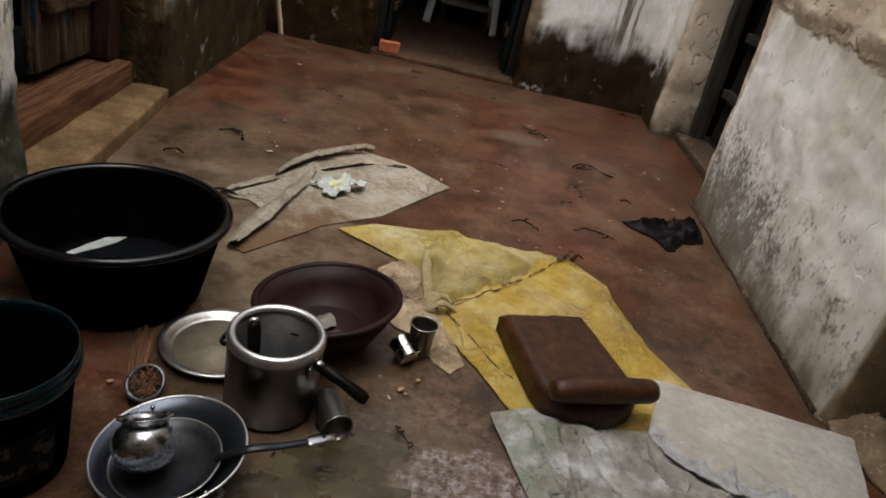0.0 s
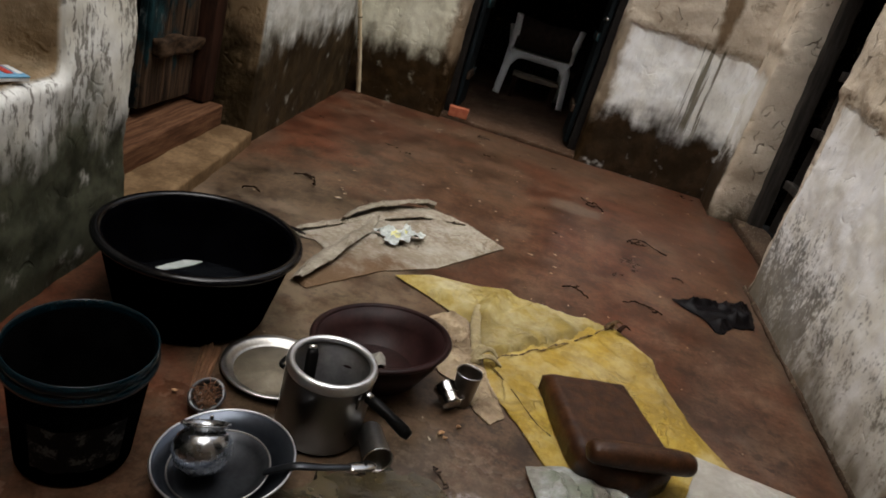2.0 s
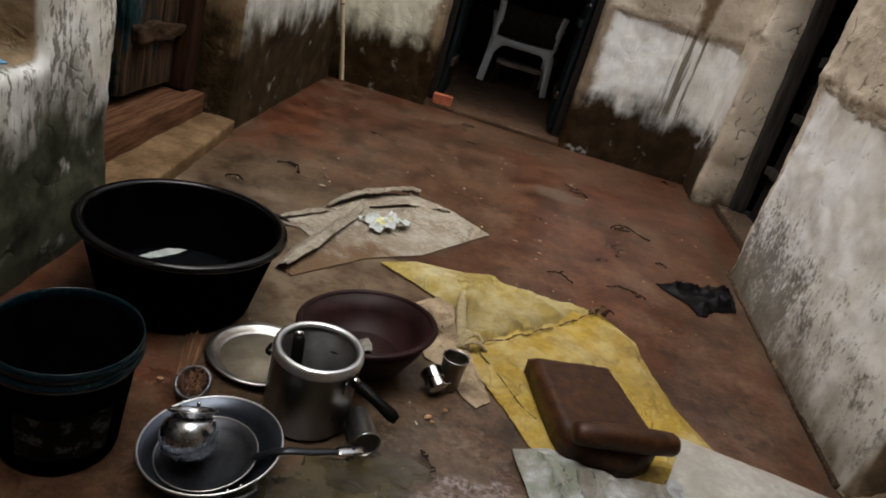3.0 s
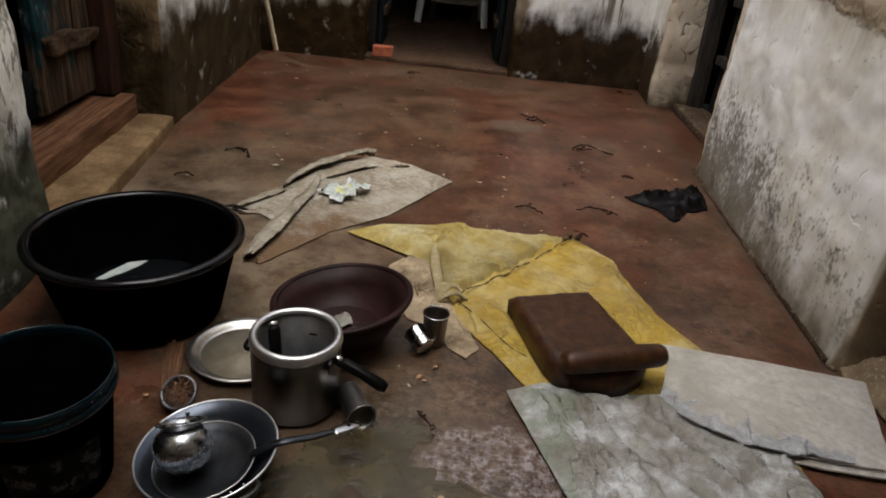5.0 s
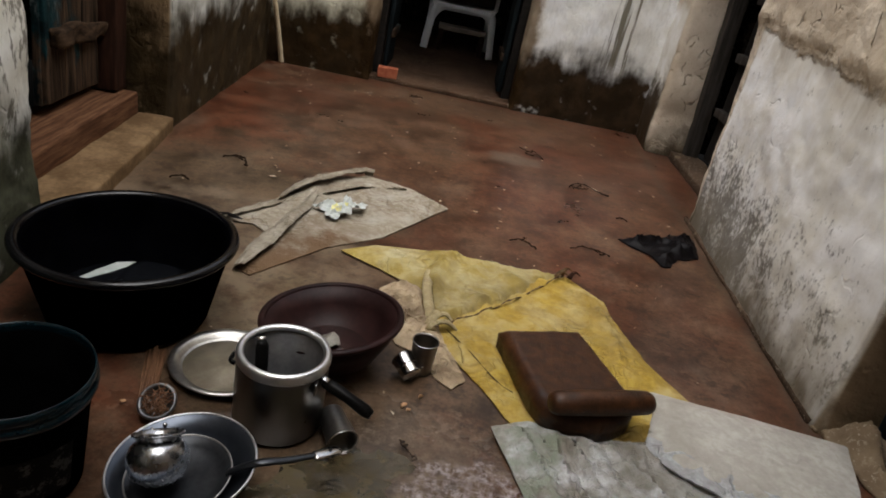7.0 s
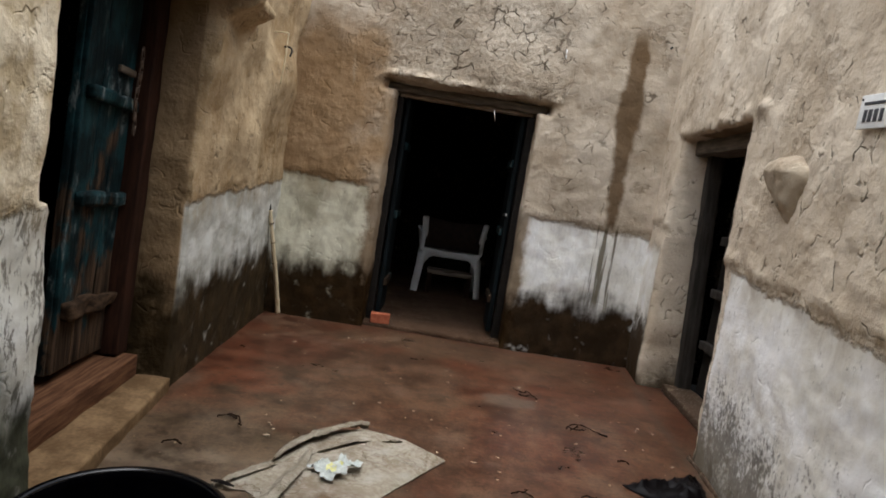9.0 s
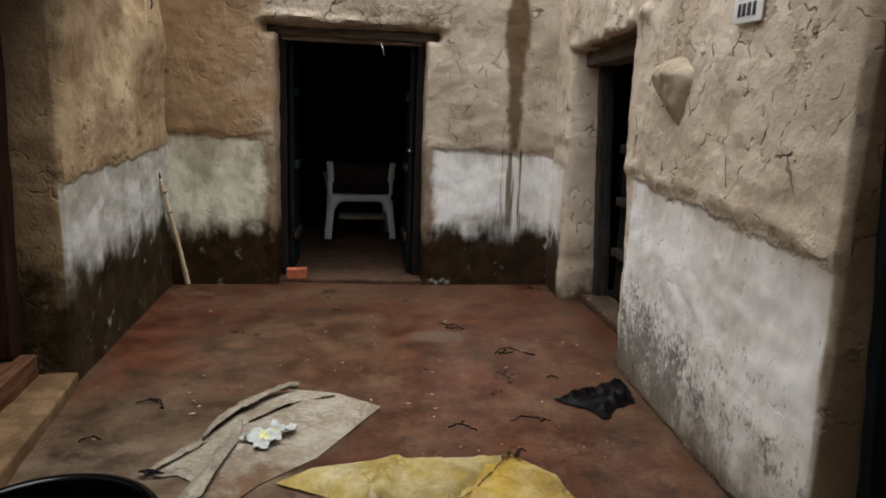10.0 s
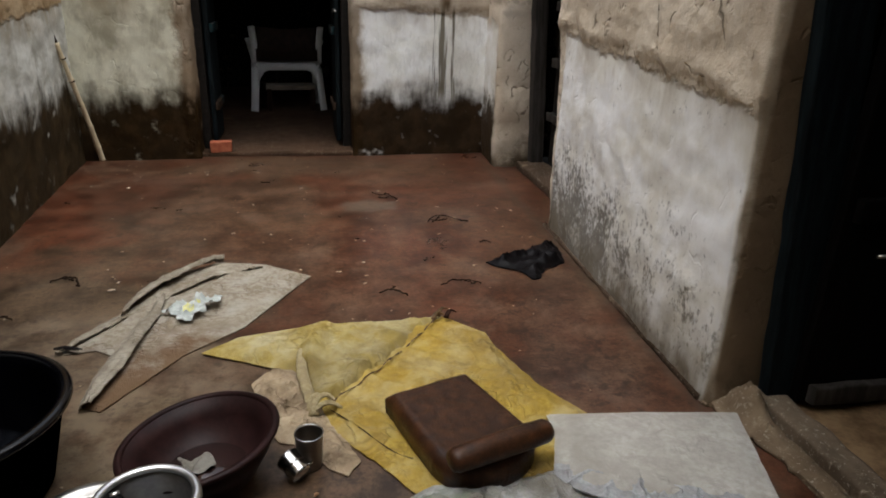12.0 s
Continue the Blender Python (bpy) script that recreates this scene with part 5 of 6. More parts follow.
p, q = sheet([(-0.255, 2.17), (-0.14, 2.27), (0.14, 2.335), (0.435, 2.33), (0.598, 2.345), (0.43, 2.10), (0.24, 1.87), (0.165, 1.80), (0.12, 1.86), (0.075, 2.0)], 0.009, 0.003, flap_lift, 0.004, hem=0.006)
ob = mesh_object("folded_flap", p, q, SACK_YELLOW, crease=50)
ob.parent = yellow
# frayed seam whose dark line also draws the folded edge's shadow
seam = [(0.170 + 0.42 * t, 1.805 + 0.525 * t - 0.03 * math.sin(3 * t), 0.027 + 0.004 * math.sin(30 * t)) for t in (k / 29 for k in range(30))]
ragged = spline([Vector(q) + 0.007 * Vector(noise.noise_vector(Vector((n * 1.7, 0, 0)))) for n, q in enumerate(seam)], 2)
part("seam", tube(ragged, [max(0.0008, 0.0026 + 0.005 * noise.noise(Vector((k * 0.8, 0, 0)))) for k in range(len(ragged))], 6, 0.7), SEAM_BROWN, yellow, "frayed brown seam, dark for the shadow of the folded edge")
for k, (dx, dy) in enumerate(((0.0, 0.0), (0.028, -0.020), (-0.022, -0.030))):
    end = Vector((0.575 + dx, 2.310 + dy, 0.030))
    part("tuft", tube(spline([end, end + Vector((0.02, 0.025, 0.018)), end + Vector((0.045, 0.040 - 0.01 * k, 0.006))], 4), [0.011 - 0.0009 * n for n in range(9)], 7, 0.6), (SEAM_BROWN, WOOD_DARK, SEAM_BROWN)[k], yellow, "frayed dark tuft")
# thin dark tube laid on the cloth as the shade of a crease
crease_line = [(x, y, yellow_lift(x, y) + 0.0035) for x, y in ((0.163, 1.771), (0.205, 1.715), (0.25, 1.655), (0.285, 1.600), (0.33, 1.560), (0.372, 1.535))]
part("crease", tube(spline(crease_line, 6), [0.0006 + 0.0017 * abs(math.sin(k * 0.37)) for k in range(31)], 6, 0.6), TWIG, yellow, "dark line drawn for the shade in a crease")

rag = thing("beige_rag", pose(0, 0, 0), "beige rag knotted beside the yellow sack", "rag")
p, q = sheet([(-0.075, 1.96), (-0.03, 2.03), (0.06, 2.04), (0.10, 1.92), (0.135, 1.80), (0.19, 1.68), (0.238, 1.55), (0.200, 1.500), (0.150, 1.53), (0.10, 1.62), (0.02, 1.66), (-0.03, 1.76)], 0.008, 0.003,
             lambda x, y: 0.006 + low(x, y, 0.012, 10, 7) + (0.026 * fold(x, y, 9, 8) + 0.012 * fold(x, y, 20, 9)) * smooth01((y - 1.60) / 0.1) + 0.004 * fold(x, y, 16, 12) + 0.03 * smooth01(1 - math.hypot(x - 0.13, y - 1.79) / 0.07), 0.006, hem=0.003)
ob = mesh_object("spread", p, q, CLOTH_BEIGE, crease=50)
ob.parent = rag
part("rolled_hem", tube(spline([(0.074, 2.125, 0.024), (0.076, 2.03, 0.036), (0.084, 1.93, 0.040), (0.102, 1.83, 0.036), (0.120, 1.745, 0.026)], 6), [0.008 + 0.010 * math.sin(0.25 + k * 0.10) + 0.003 * noise.noise(Vector((k * 0.6, 2, 0))) for k in range(25)], 12, 0.6), CLOTH_ROLL, rag, "tightly rolled yellowish hem")
for pts, rad in (([(0.105, 1.742, 0.022), (0.122, 1.775, 0.050), (0.150, 1.796, 0.058), (0.176, 1.792, 0.040)], 0.0105), ([(0.110, 1.752, 0.030), (0.140, 1.765, 0.046), (0.165, 1.772, 0.044), (0.196, 1.776, 0.022)], 0.0115), ([(0.098, 1.765, 0.026), (0.116, 1.798, 0.052), (0.130, 1.815, 0.050)], 0.009)):
    way = spline(pts, 5)
    part("knot_end", tube(way, [rad * (0.55 + 0.5 * math.sin(math.pi * (k + 1) / (len(way) + 1))) for k in range(len(way))], 9, 0.5), CLOTH_ROLL, rag, "stiff twisted end of the knot")
pale = thing("pale_cloth", pose(0, 0, 0), "soiled pale sackcloth crumpled on the floor", "cloth")
p, q = sheet([(-0.70, 2.22), (-0.61, 2.42), (-0.55, 2.58), (-0.50, 2.80), (-0.30, 2.99), (-0.09, 2.94), (0.105, 2.795), (-0.02, 2.56), (-0.13, 2.35), (-0.31, 2.17), (-0.49, 1.87), (-0.55, 1.90), (-0.50, 2.16), (-0.60, 2.24)], 0.012, 0.003,
             lambda x, y: 0.005 + low(x, y, 0.012, 6, 11) + 0.014 * fold(x, y, 5, 12) * smooth01((y - 2.2) / 0.4), hem=0.003)
ob = mesh_object("spread", p, q, CLOTH_PALE, crease=50)
ob.parent = pale


def flap(name, line, wide, high, parent, material, seed=0):
    """A folded-over strip of cloth: arched across, uneven along, with a loose hem. line: (x, y) from end to end; wide: half widths."""
    pts = [Vector((x, y, 0)) for x, y in line]
    way = spline(pts, 6)
    n = len(way)
    left, right, half = [], [], []
    for k, v in enumerate(way):
        t = k / (n - 1) * (len(wide) - 1)
        w = wide[int(t)] + (wide[min(int(t) + 1, len(wide) - 1)] - wide[int(t)]) * (t - int(t))
        d = (way[min(k + 1, n - 1)] - way[max(k - 1, 0)]).normalized()
        side = Vector((-d.y, d.x, 0)) * w
        left.append(tuple((v + side).xy)), right.append(tuple((v - side).xy)), half.append(w)

    def lift(x, y):
        k = min(range(n), key=lambda m: (way[m].x - x) ** 2 + (way[m].y - y) ** 2)
        d = (way[min(k + 1, n - 1)] - way[max(k - 1, 0)]).normalized()
        across = ((x - way[k].x) * -d.y + (y - way[k].y) * d.x) / max(half[k], 0.004)
        slope = min(1.0, max(0.0, (1 - across) / 2))
        arch = slope ** 0.7 * (1 - 0.35 * smooth01((slope - 0.8) / 0.2))
        return 0.010 + high * arch * (0.85 + 0.45 * noise.noise(Vector((x * 8, y * 8, seed)))) + 0.007 * fold(x, y, 13, seed) + 0.003 * math.sin(across * 5 + k * 0.12)

    p, q = sheet(left + right[::-1], 0.006, 0.003, lift, 0.003)
    ob = mesh_object(name, p, q, material, crease=50)
    ob.parent = parent
    return ob


flap("fold", [(-0.530, 1.875), (-0.515, 2.05), (-0.492, 2.25), (-0.468, 2.45), (-0.462, 2.60)], [0.018, 0.042, 0.038, 0.032, 0.014], 0.042, pale, CLOTH_FOLD, 71)
flap("fold", [(-0.57, 2.46), (-0.54, 2.64), (-0.46, 2.80), (-0.37, 2.91), (-0.27, 2.955)], [0.010, 0.036, 0.046, 0.040, 0.012], 0.056, pale, CLOTH_FOLD, 72)
flap("fold", [(-0.715, 2.215), (-0.64, 2.36), (-0.55, 2.50), (-0.49, 2.62)], [0.008, 0.026, 0.028, 0.010], 0.009, pale, CLOTH_FOLD, 73)
flap("fold", [(-0.46, 2.58), (-0.36, 2.73), (-0.22, 2.84), (-0.10, 2.88)], [0.008, 0.016, 0.012, 0.004], 0.020, pale, CLOTH_FOLD, 74)

packet = thing("snack_packet", pose(-0.325, 2.465, 0.034, 4, -3, 15), "torn white and yellow plastic packet on the cloth", "packet")
film = [(-0.115, 0.035), (-0.07, 0.03), (-0.05, 0.055), (0.0, 0.045), (0.03, 0.075), (0.065, 0.05), (0.115, 0.05), (0.10, -0.005), (0.05, 0.0), (0.04, -0.045), (0.005, -0.05), (-0.02, -0.085), (-0.065, -0.07), (-0.06, -0.03), (-0.095, 0.0)]
crumple = lambda x, y: 0.002 + 0.018 * fold(x, y, 13, 31) + 0.012 * fold(x, y, 26, 32)
p, q = sheet(film, 0.006, 0.0015, crumple, 0.008)
ob = mesh_object("film", p, q, PACKET_WHITE, crease=50)
ob.parent = packet
p, q = sheet([(-0.03, 0.02), (0.0, 0.028), (0.02, 0.04), (0.03, 0.01), (0.01, -0.005), (0.005, -0.035), (-0.02, -0.03), (-0.035, -0.005)], 0.006, 0.0012, lambda x, y: crumple(x, y) + 0.0012, 0.012)
ob = mesh_object("print", p, q, PACKET_YELLOW, crease=50)
ob.parent = packet

lay("plastic_sheet", [(0.31, 1.372), (0.41, 1.425), (0.58, 1.40), (0.74, 1.45), (0.78, 1.33), (1.0, 1.25), (1.03, 1.15), (1.03, 0.80), (0.52, 0.78), (0.47, 0.95), (0.425, 1.06), (0.36, 1.235)], 0.008, 0.002,
              lambda x, y: 0.018 + low(x, y, 0.008, 7, 21) + 0.020 * fold(x * 1.25 + y * 0.55, y * 0.35, 8, 22) + 0.012 * fold(x + y * 0.5, y * 0.4, 17, 23) + 0.007 * fold(x, y, 30, 24), PLASTIC_GREY, "dirty translucent grey plastic sheet, wet and wrinkled", "plastic sheet", hem=0.010)

jute = thing("folded_sack", pose(0, 0, 0), "pale woven sack folded flat on the floor", "sack")
for k, (dx, dy, z) in enumerate(((0.012, -0.014, 0.020), (0.0, 0.0, 0.034))):
    p, q = sheet([(0.778 + dx, 1.645 + dy), (1.06, 1.618 + dy), (1.345, 1.578 + dy), (1.29, 1.40), (1.232, 1.222 + dy), (1.06, 1.232 + dy), (0.89, 1.262 + dy), (0.72, 1.36 + dy), (0.725, 1.43), (0.775, 1.56)], 0.010, 0.005,
                 lambda x, y: z + low(x, y, 0.010, 5, 41 + k) + 0.010 * fold(x, y, 7, 43) * smooth01((1.42 - y - 0.25 * (x - 0.75)) / 0.08), 0.0015, hem=z - 0.006)
    ob = mesh_object("layer", p, q, JUTE, crease=50)
    ob.parent = jute
p, q = sheet([(0.705, 1.362), (0.728, 1.43), (0.80, 1.40), (0.90, 1.345), (1.02, 1.292), (1.14, 1.262), (1.14, 1.228), (0.98, 1.232), (0.88, 1.250), (0.80, 1.292)], 0.006, 0.004,
             lambda x, y: 0.032 + low(x, y, 0.006, 12, 45) + 0.008 * fold(x, y, 11, 46) + 0.003 * fold(x, y, 26, 47), 0.006)
ob = mesh_object("crumpled_edge", p, q, JUTE_WET, crease=50)
ob.parent = jute


def grindstone():
    turn = math.degrees(math.atan2(-0.372, 0.131))
    outline = [(-0.20, -0.136), (-0.19, -0.146), (-0.19, 0.146), (-0.20, 0.136)][::-1]
    outline += [(0.10 + 0.13 * math.cos(a) ** 0.8, -0.148 * math.sin(a)) for a in (math.radians(d) for d in (88, 70, 52, 35, 18, 0, -18, -35, -52, -70, -88))]
    p, q = sheet(outline, 0.0085, 0.074, lambda x, y: 0.0, 0.002)
    for v in p:
        # a hollowed top and edges worn round
        d = near_edge(outline, v[0], v[1])[0]
        if v[2] > 0.03:
            worn = max(0.0, 1 - d / 0.026)
            v[2] += -0.024 * worn * worn + 0.0022 * noise.noise(Vector((v[0] * 16, v[1] * 16, 1))) + 0.0012 * noise.noise(Vector((v[0] * 60, v[1] * 60, 4)))
        elif d < 0.001:
            v[:2] *= 0.985
    ob = tagged(mesh_object("grinding_slab", p, q, STONE), "brown stone grinding slab lying on the yellow sack", "grindstone")
    ob.matrix_basis = pose(0.512, 1.606, 0.014, 0, 0, turn)
    a, b = Vector((0.436, 1.372, 0.122)), Vector((0.716, 1.462, 0.122))
    pts = [a + (b - a) * t for t in (0, 0.015, 0.06, 0.25, 0.5, 0.75, 0.94, 0.985, 1)]
    r = tube(pts, [0.018, 0.026, 0.032, 0.034, 0.035, 0.034, 0.032, 0.026, 0.018], 24, 0.95)
    tagged(part("stone_roller", r, STONE, None, "brown stone grinding roller resting on the slab"), category="roller")


grindstone()

# crumpled black bag by the right wall
lay("black_bag", [(0.895, 2.862), (0.97, 2.79), (1.03, 2.76), (1.06, 2.65), (1.10, 2.66), (1.16, 2.76), (1.27, 2.83), (1.30, 2.95), (1.31, 3.06), (1.20, 3.06), (1.10, 2.96), (0.98, 2.92)], 0.009, 0.003,
    lambda x, y: 0.006 + low(x, y, 0.025, 8, 51) + 0.028 * fold(x, y, 7, 52) + 0.012 * fold(x, y, 16, 53), BAG_BLACK, "crumpled thin black plastic bag on the floor", "bag", 0.012)

# ---------------------------------------------------------------- by the far doorway
cane = thing("bamboo_pole", pose(0, 0, 0), "dry bamboo pole leaning in the wall corner", "pole")
foot, head = Vector((-1.312, 4.965, 0.008)), Vector((-1.40, 4.735, 0.80))
joints = [0, 0.13, 0.31, 0.50, 0.70, 0.88, 1.0]
pts, rad = [], []
for t in (k / 59 for k in range(60)):
    d = min(abs(t - j) for j in joints)
    pts.append(foot + (head - foot) * t + Vector((0.004 * math.sin(5 * t), 0, 0)))
    rad.append(0.0185 - 0.005 * t + (0.0035 if d < 0.012 else 0.0))
part("culm", tube(pts, rad, 12), BAMBOO, cane)
for t in joints[1:-1]:
    c = foot + (head - foot) * t
    part("node", tube([c - (head - foot) * 0.004, c + (head - foot) * 0.004], 0.0215 - 0.004 * t, 12), TWIG, cane, "dark ring at the joint")
part("split_tip", tube([pts[-1], pts[-1] + Vector((-0.004, 0.002, 0.045))], [0.009, 0.003], 6), TWIG, cane, "dark split tip")

tagged(part("loose_brick", block(0.15, 0.085, 0.075, 0.006, (0, 0, 0), 16, 0.004), BRICK_RED, None, "loose orange-red brick on the doorsill"), category="brick").matrix_basis = pose(-0.537, 5.115, 0.030, 0, 0, 6)


def plastic_chair():
    c = thing("plastic_chair", pose(-0.098, 6.88, 0.030, 0, 0, 7), "white moulded plastic chair in the dark room", "chair")
    w = 0.335
    for s in (-1, 1):
        part("back_leg", tube(spline([(s * w, 0.0, 0.0), (s * (w - 0.02), 0.03, 0.22), (s * (w - 0.035), 0.06, 0.42), (s * (w - 0.03), 0.03, 0.62), (s * (w - 0.015), -0.02, 0.79)], 5), [0.042] * 10 + [0.034] * 11, 10, 0.5), CHAIR_WHITE, c)
        part("front_leg", tube(spline([(s * (w - 0.01), 0.46, 0.0), (s * (w - 0.03), 0.43, 0.22), (s * (w - 0.03), 0.41, 0.42)], 5), 0.024, 10), CHAIR_WHITE, c)
        part("armrest", tube(spline([(s * (w - 0.02), 0.03, 0.62), (s * (w + 0.02), 0.2, 0.65), (s * (w + 0.01), 0.38, 0.63), (s * (w - 0.03), 0.42, 0.42)], 5), 0.022, 10, 0.6), CHAIR_WHITE, c)
    arch = bmesh.new()
    rows = []
    for k in range(17):
        t = k / 16 * 2 - 1
        under = 0.385 - 0.16 * max(0.0, abs(t) - 0.62) ** 2 / 0.38 ** 2
        rows.append([arch.verts.new((t * (w - 0.04), y, z)) for y, z in ((0.04, 0.45 + 0.012 * t * t), (0.04, under), (0.065, under), (0.065, 0.45 + 0.012 * t * t))])
    for a, b in zip(rows, rows[1:]):
        for k in range(4):
            arch.faces.new((a[k], b[k], b[(k + 1) % 4], a[(k + 1) % 4]))
    arch.faces.new(rows[0]), arch.faces.new(rows[-1])
    part("seat_rail", arch, CHAIR_WHITE, c)
    part("seat", block(0.57, 0.42, 0.025, 0.01, (0, 0.25, 0.425)), CHAIR_WHITE, c)
    back = bmesh.new()
    cols = []
    for k in range(13):
        t = k / 12 * 2 - 1
        cols.append([back.verts.new((t * (w - 0.045), 0.03 + 0.05 * (1 - t * t) + dy, z - (0.03 * (1 - abs(t)) if z > 0.6 else 0.0))) for z, dy in ((0.47, 0.0), (0.79, -0.03), (0.79, -0.018), (0.47, 0.012))])
    for a, b in zip(cols, cols[1:]):
        for k in range(4):
            back.faces.new((a[k], b[k], b[(k + 1) % 4], a[(k + 1) % 4]))
    back.faces.new(cols[0]), back.faces.new(cols[-1])
    part("backrest", back, CHAIR_BROWN, c, "dark brown cloth back")


plastic_chair()
stool = thing("low_stool", pose(-0.085, 6.99, 0.030, 0, 0, 4), "low dark wooden stool under the chair", "stool")
part("top", block(0.48, 0.20, 0.045, 0.006, (0, 0, 0.20), 12, 0.004), WOOD_PALE, stool)
for sx in (-1, 1):
    for sy in (-1, 1):
        part("leg", block(0.045, 0.04, 0.21, 0.004, (sx * 0.21, sy * 0.09, 0)), WOOD_DARK, stool)

# ---------------------------------------------------------------- on the walls
knob = bmesh.new()
bmesh.ops.create_icosphere(knob, subdivisions=5, radius=1)
for v in knob.verts:
    z = v.co.z
    wide = 1.0 - 0.1 * z if z > 0 else 1.0 + 0.42 * z
    v.co = Vector((v.co.x * 0.085 * wide, v.co.y * 0.180 * wide + (0.06 * z if z < 0 else 0.0), z * (0.075 if z > 0 else 0.215)))
    v.co += 0.016 * Vector(noise.noise_vector(v.co * 7)) + 0.006 * Vector(noise.noise_vector(v.co * 20)) + 0.0022 * Vector(noise.noise_vector(v.co * 60))
tagged(part("clay_bracket", knob, CLAY, None, "rounded clay bracket moulded onto the mud wall"), category="bracket").matrix_basis = pose(right_front(2.85) - 0.005, 2.85, 1.475, 0, -4, 0)

sign = thing("wall_plate", pose(right_front(2.20) - 0.026, 2.268, 1.604, 0, 2, -88), "small white enamelled plate nailed to the mud wall", "sign")
part("plate", block(0.17, 0.006, 0.115, 0.002), SIGN_WHITE, sign)
for k, (x, z, w, h) in enumerate(((-0.045, 0.022, 0.018, 0.042), (-0.018, 0.022, 0.020, 0.042), (0.012, 0.022, 0.020, 0.042), (0.042, 0.022, 0.018, 0.042), (-0.005, 0.080, 0.11, 0.010))):
    part("print_bar", block(w, 0.002, h, 0.0005, (x, -0.0042, z)), INK, sign, "dark print")
for x in (-0.075, 0.075):
    part("nail", tube([(x, -0.006, 0.1), (x, -0.002, 0.1)], 0.004, 8), IRON_DARK, sign)

for name, label, pts, r, mat in (
        ("iron_hook", "bent iron hook in the mud wall", [(-1.42, 4.38, 1.90), (-1.31, 4.36, 1.905), (-1.285, 4.35, 1.88), (-1.29, 4.34, 1.845)], 0.006, IRON_DARK),
        ("wall_nail", "pale nail with a string end", [(0.54, 5.08, 2.29), (0.54, 5.03, 2.30), (0.54, 5.025, 2.24)], 0.006, PAPER_WHITE),
        ("wall_nail", "bent nail with a long pale string hanging down", [(-1.40, 4.22, 1.960), (-1.285, 4.20, 1.965), (-1.275, 4.20, 1.94), (-1.275, 4.20, 1.82), (-1.285, 4.20, 1.64)], 0.004, BAMBOO),
        ("wall_nail", "dark nail in the mud wall", [(1.30, 5.13, 2.44), (1.30, 5.06, 2.44)], 0.008, IRON_DARK),
        ("wire_end", "bent wire hanging from the lintel", [(0.08, 5.02, 1.79), (0.09, 4.98, 1.75), (0.10, 4.98, 1.70)], 0.004, STEEL_WORN)):
    tagged(part(name, tube(spline(pts, 5), r, 8), mat, None, label), category=name.split("_")[1])

book = thing("magazine", pose(-1.13, 1.245, 0.592, 0, 0, 72), "glossy magazine lying on the niche sill", "magazine")
part("cover", block(0.19, 0.085, 0.004, 0.001, (0, 0, 0.008)), PAPER_BLUE, book)
part("pages", block(0.188, 0.083, 0.008, 0.001), PAPER_WHITE, book)
for x, w, mat in ((-0.078, 0.03, PAPER_RED), (-0.042, 0.018, PAPER_WHITE), (-0.012, 0.022, PAPER_RED), (0.030, 0.02, PAPER_WHITE), (0.062, 0.018, PAPER_RED), (0.084, 0.014, PAPER_WHITE)):
    part("headline", block(w, 0.06, 0.001, 0.0002, (x, 0.008, 0.0122)), mat, book)

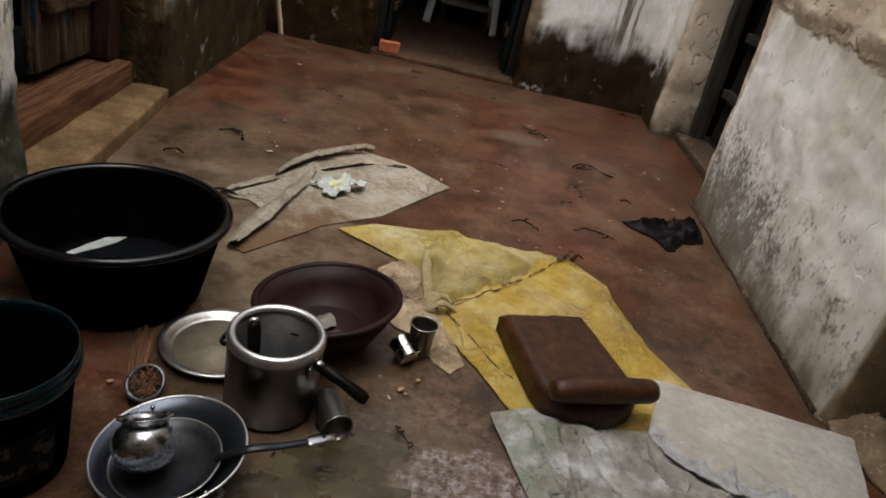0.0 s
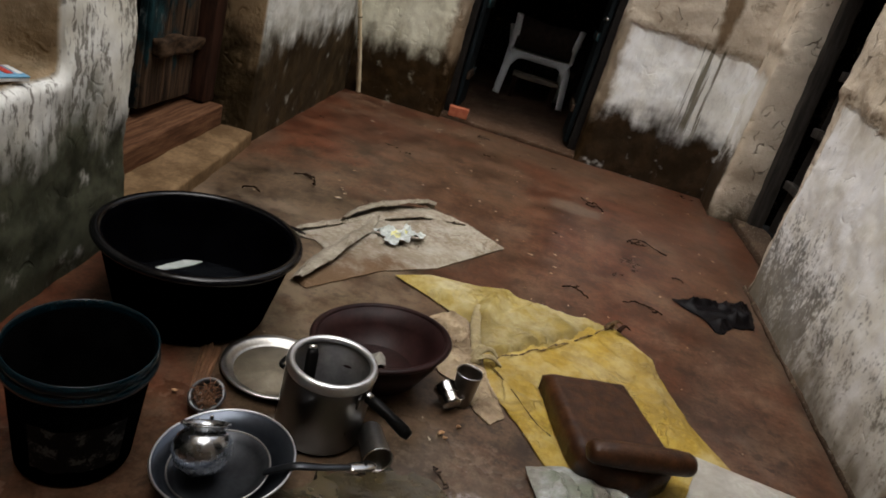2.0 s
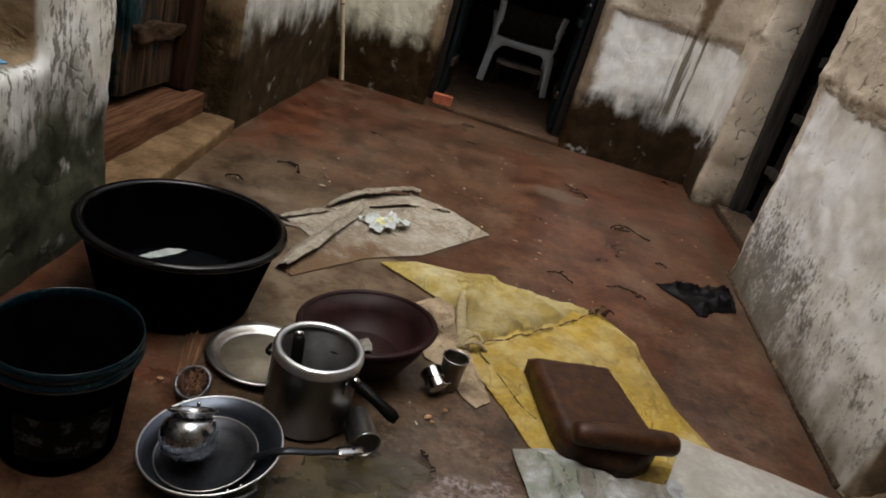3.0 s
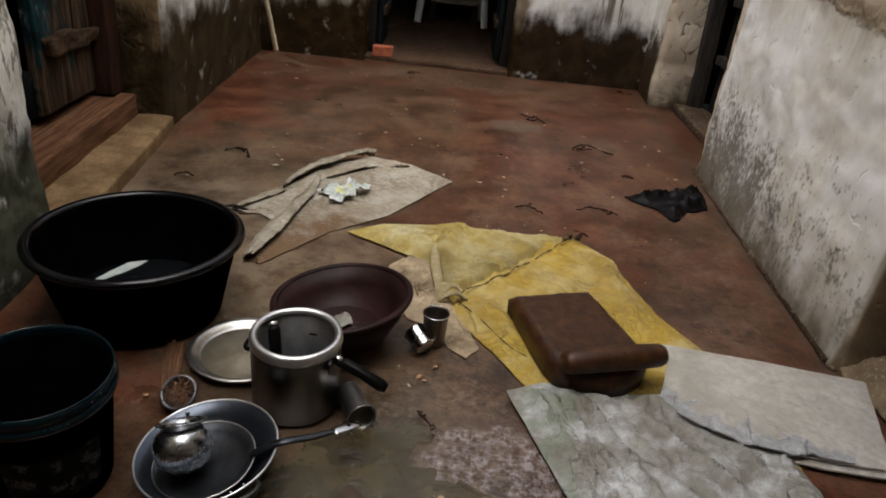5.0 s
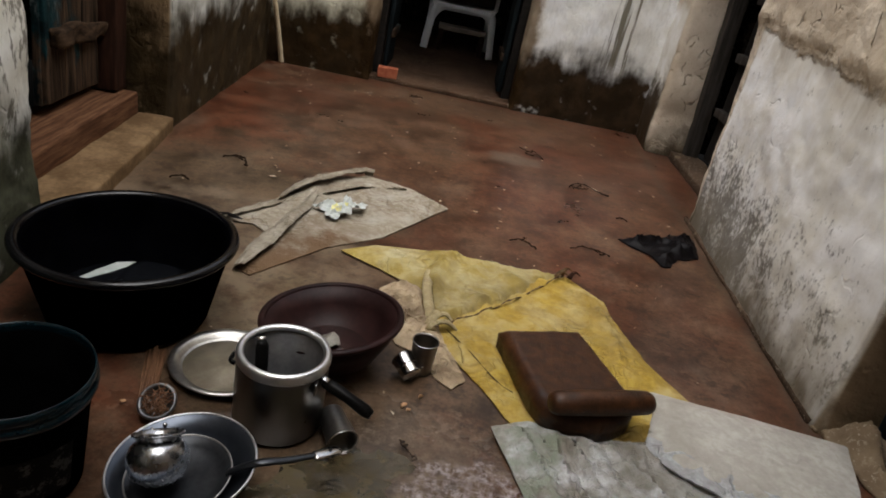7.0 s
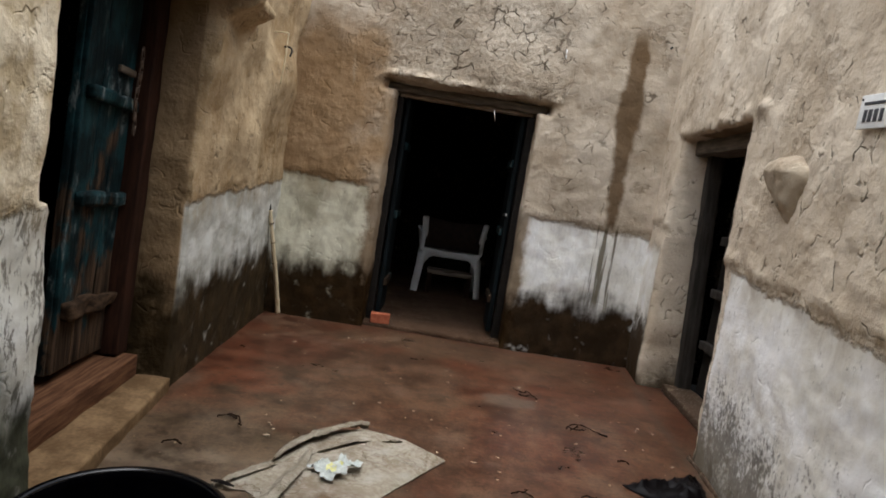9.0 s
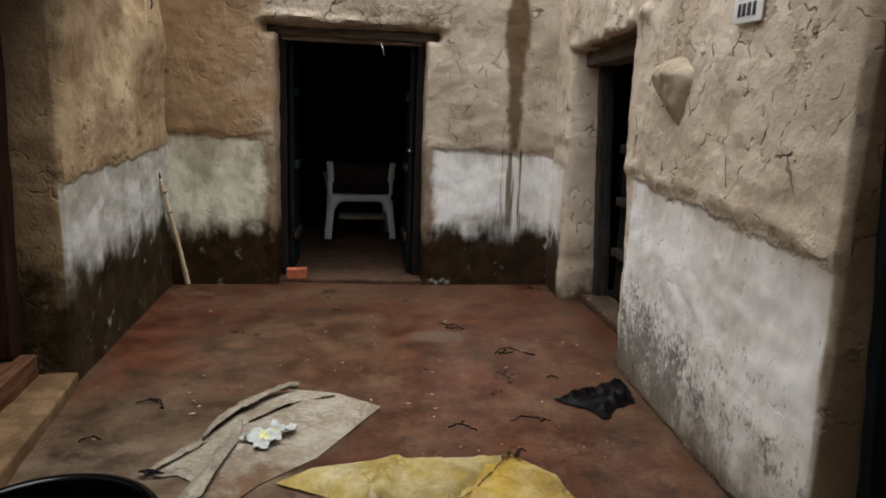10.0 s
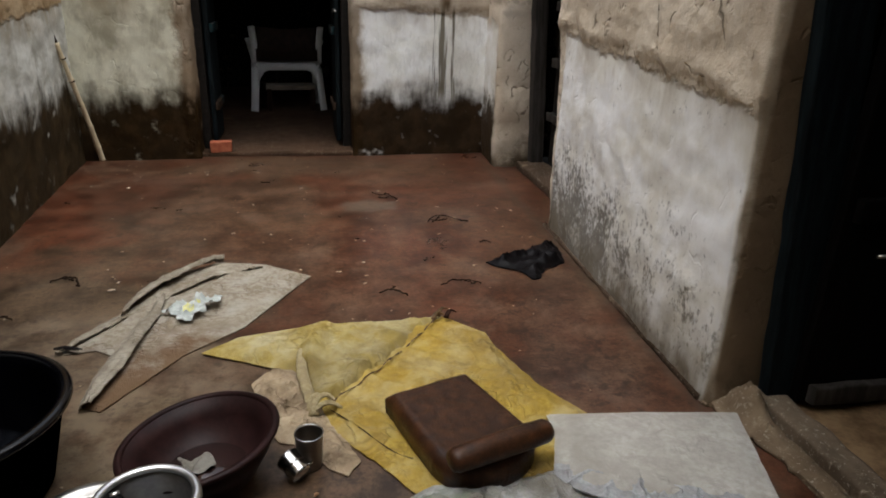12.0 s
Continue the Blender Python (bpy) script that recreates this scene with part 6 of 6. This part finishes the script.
# ---------------------------------------------------------------- litter
for k, stems in enumerate((
        (((-0.939, 2.837), (-0.90, 2.872), (-0.855, 2.862), (-0.815, 2.773)), ((-0.90, 2.872), (-0.87, 2.845), (-0.85, 2.84))),
        (((0.727, 3.452), (0.76, 3.53), (0.818, 3.555), (0.88, 3.50), (0.95, 3.449)), ((0.735, 3.50), (0.79, 3.47), (0.84, 3.48)), ((0.80, 3.55), (0.79, 3.50), (0.745, 3.455))),
        (((0.648, 2.62), (0.70, 2.665), (0.76, 2.66), (0.813, 2.622)), ((0.76, 2.66), (0.785, 2.632), (0.80, 2.628))),
        (((0.384, 2.576), (0.43, 2.60), (0.493, 2.547)), ((0.43, 2.60), (0.455, 2.63))),
        (((0.474, 4.035), (0.53, 3.98), (0.56, 4.0), (0.61, 3.892)), ((0.50, 3.93), (0.54, 3.90), (0.58, 3.95))),
        (((-1.03, 2.49), (-0.995, 2.52), (-0.96, 2.505)),),
        (((0.93, 3.12), (0.965, 3.14), (0.985, 3.115)),),
        (((0.09, 1.25), (0.11, 1.228), (0.13, 1.20)),))):
    rnd = random.Random(k + 3)
    x, y = stems[0][1]
    heap = thing("twigs", pose(x, y, 0.004), "scrap of dark dry twigs on the floor", "twigs", "twig scraps")
    for stem in stems:
        way = spline([Vector((px - x, py - y, 0.004 + 0.008 * rnd.random())) for px, py in stem], 6)
        way = [v + 0.007 * Vector((rnd.uniform(-1, 1), rnd.uniform(-1, 1), 0)) for v in way]
        part("twig", tube(way, [0.0017 + 0.0030 * rnd.random() for _ in way], 5), TWIG, heap)

lay("scrap_or_glint", [(-0.735, 2.235), (-0.70, 2.256), (-0.665, 2.238), (-0.630, 2.222), (-0.66, 2.218), (-0.705, 2.226)], 0.006, 0.002, lambda x, y: 0.030 + 0.008 * fold(x, y, 20, 33), BAG_BLACK,
    "small black plastic scrap by the pale cloth", "scrap", 0.004, 0.022)

rnd = random.Random(11)
litter = bmesh.new()
for k in range(200):
    x, y = rnd.uniform(-1.2, 1.25), rnd.uniform(1.3, 4.95)
    s = (0.0026 + 0.0062 * rnd.random() ** 2.0) * (0.55 if y < 2.6 else 0.95)
    bmesh.ops.create_icosphere(litter, subdivisions=1, radius=1, matrix=pose(x, y, 0.0045, rnd.uniform(-15, 15), 0, rnd.uniform(0, 180)) @ Matrix.Diagonal((s * rnd.uniform(0.8, 2.6), s, 0.0014, 1)))
for v in litter.verts:
    v.co += 0.0022 * Vector(noise.noise_vector(v.co * 170))
tagged(part("litter", litter, FLECK, None, "pale specks of litter strewn over the floor", False), category="litter", kind="stuff")
chip = bmesh.new()
for x, y, s in ((0.08, 1.39, 0.008), (0.095, 1.375, 0.005), (-0.555, 1.20, 0.005), (0.16, 1.0, 0.005), (0.12, 1.44, 0.004)):
    bmesh.ops.create_icosphere(chip, subdivisions=2, radius=1, matrix=pose(x, y, 0.008, 10, 0, 50 * s * 100) @ Matrix.Diagonal((s * 1.5, s * 0.8, 0.005, 1)))
for v in chip.verts:
    v.co += 0.005 * Vector(noise.noise_vector(v.co * 110))
tagged(part("food_scraps", chip, FOOD, None, "small orange vegetable peelings on the wet floor"), category="scraps", kind="stuff")
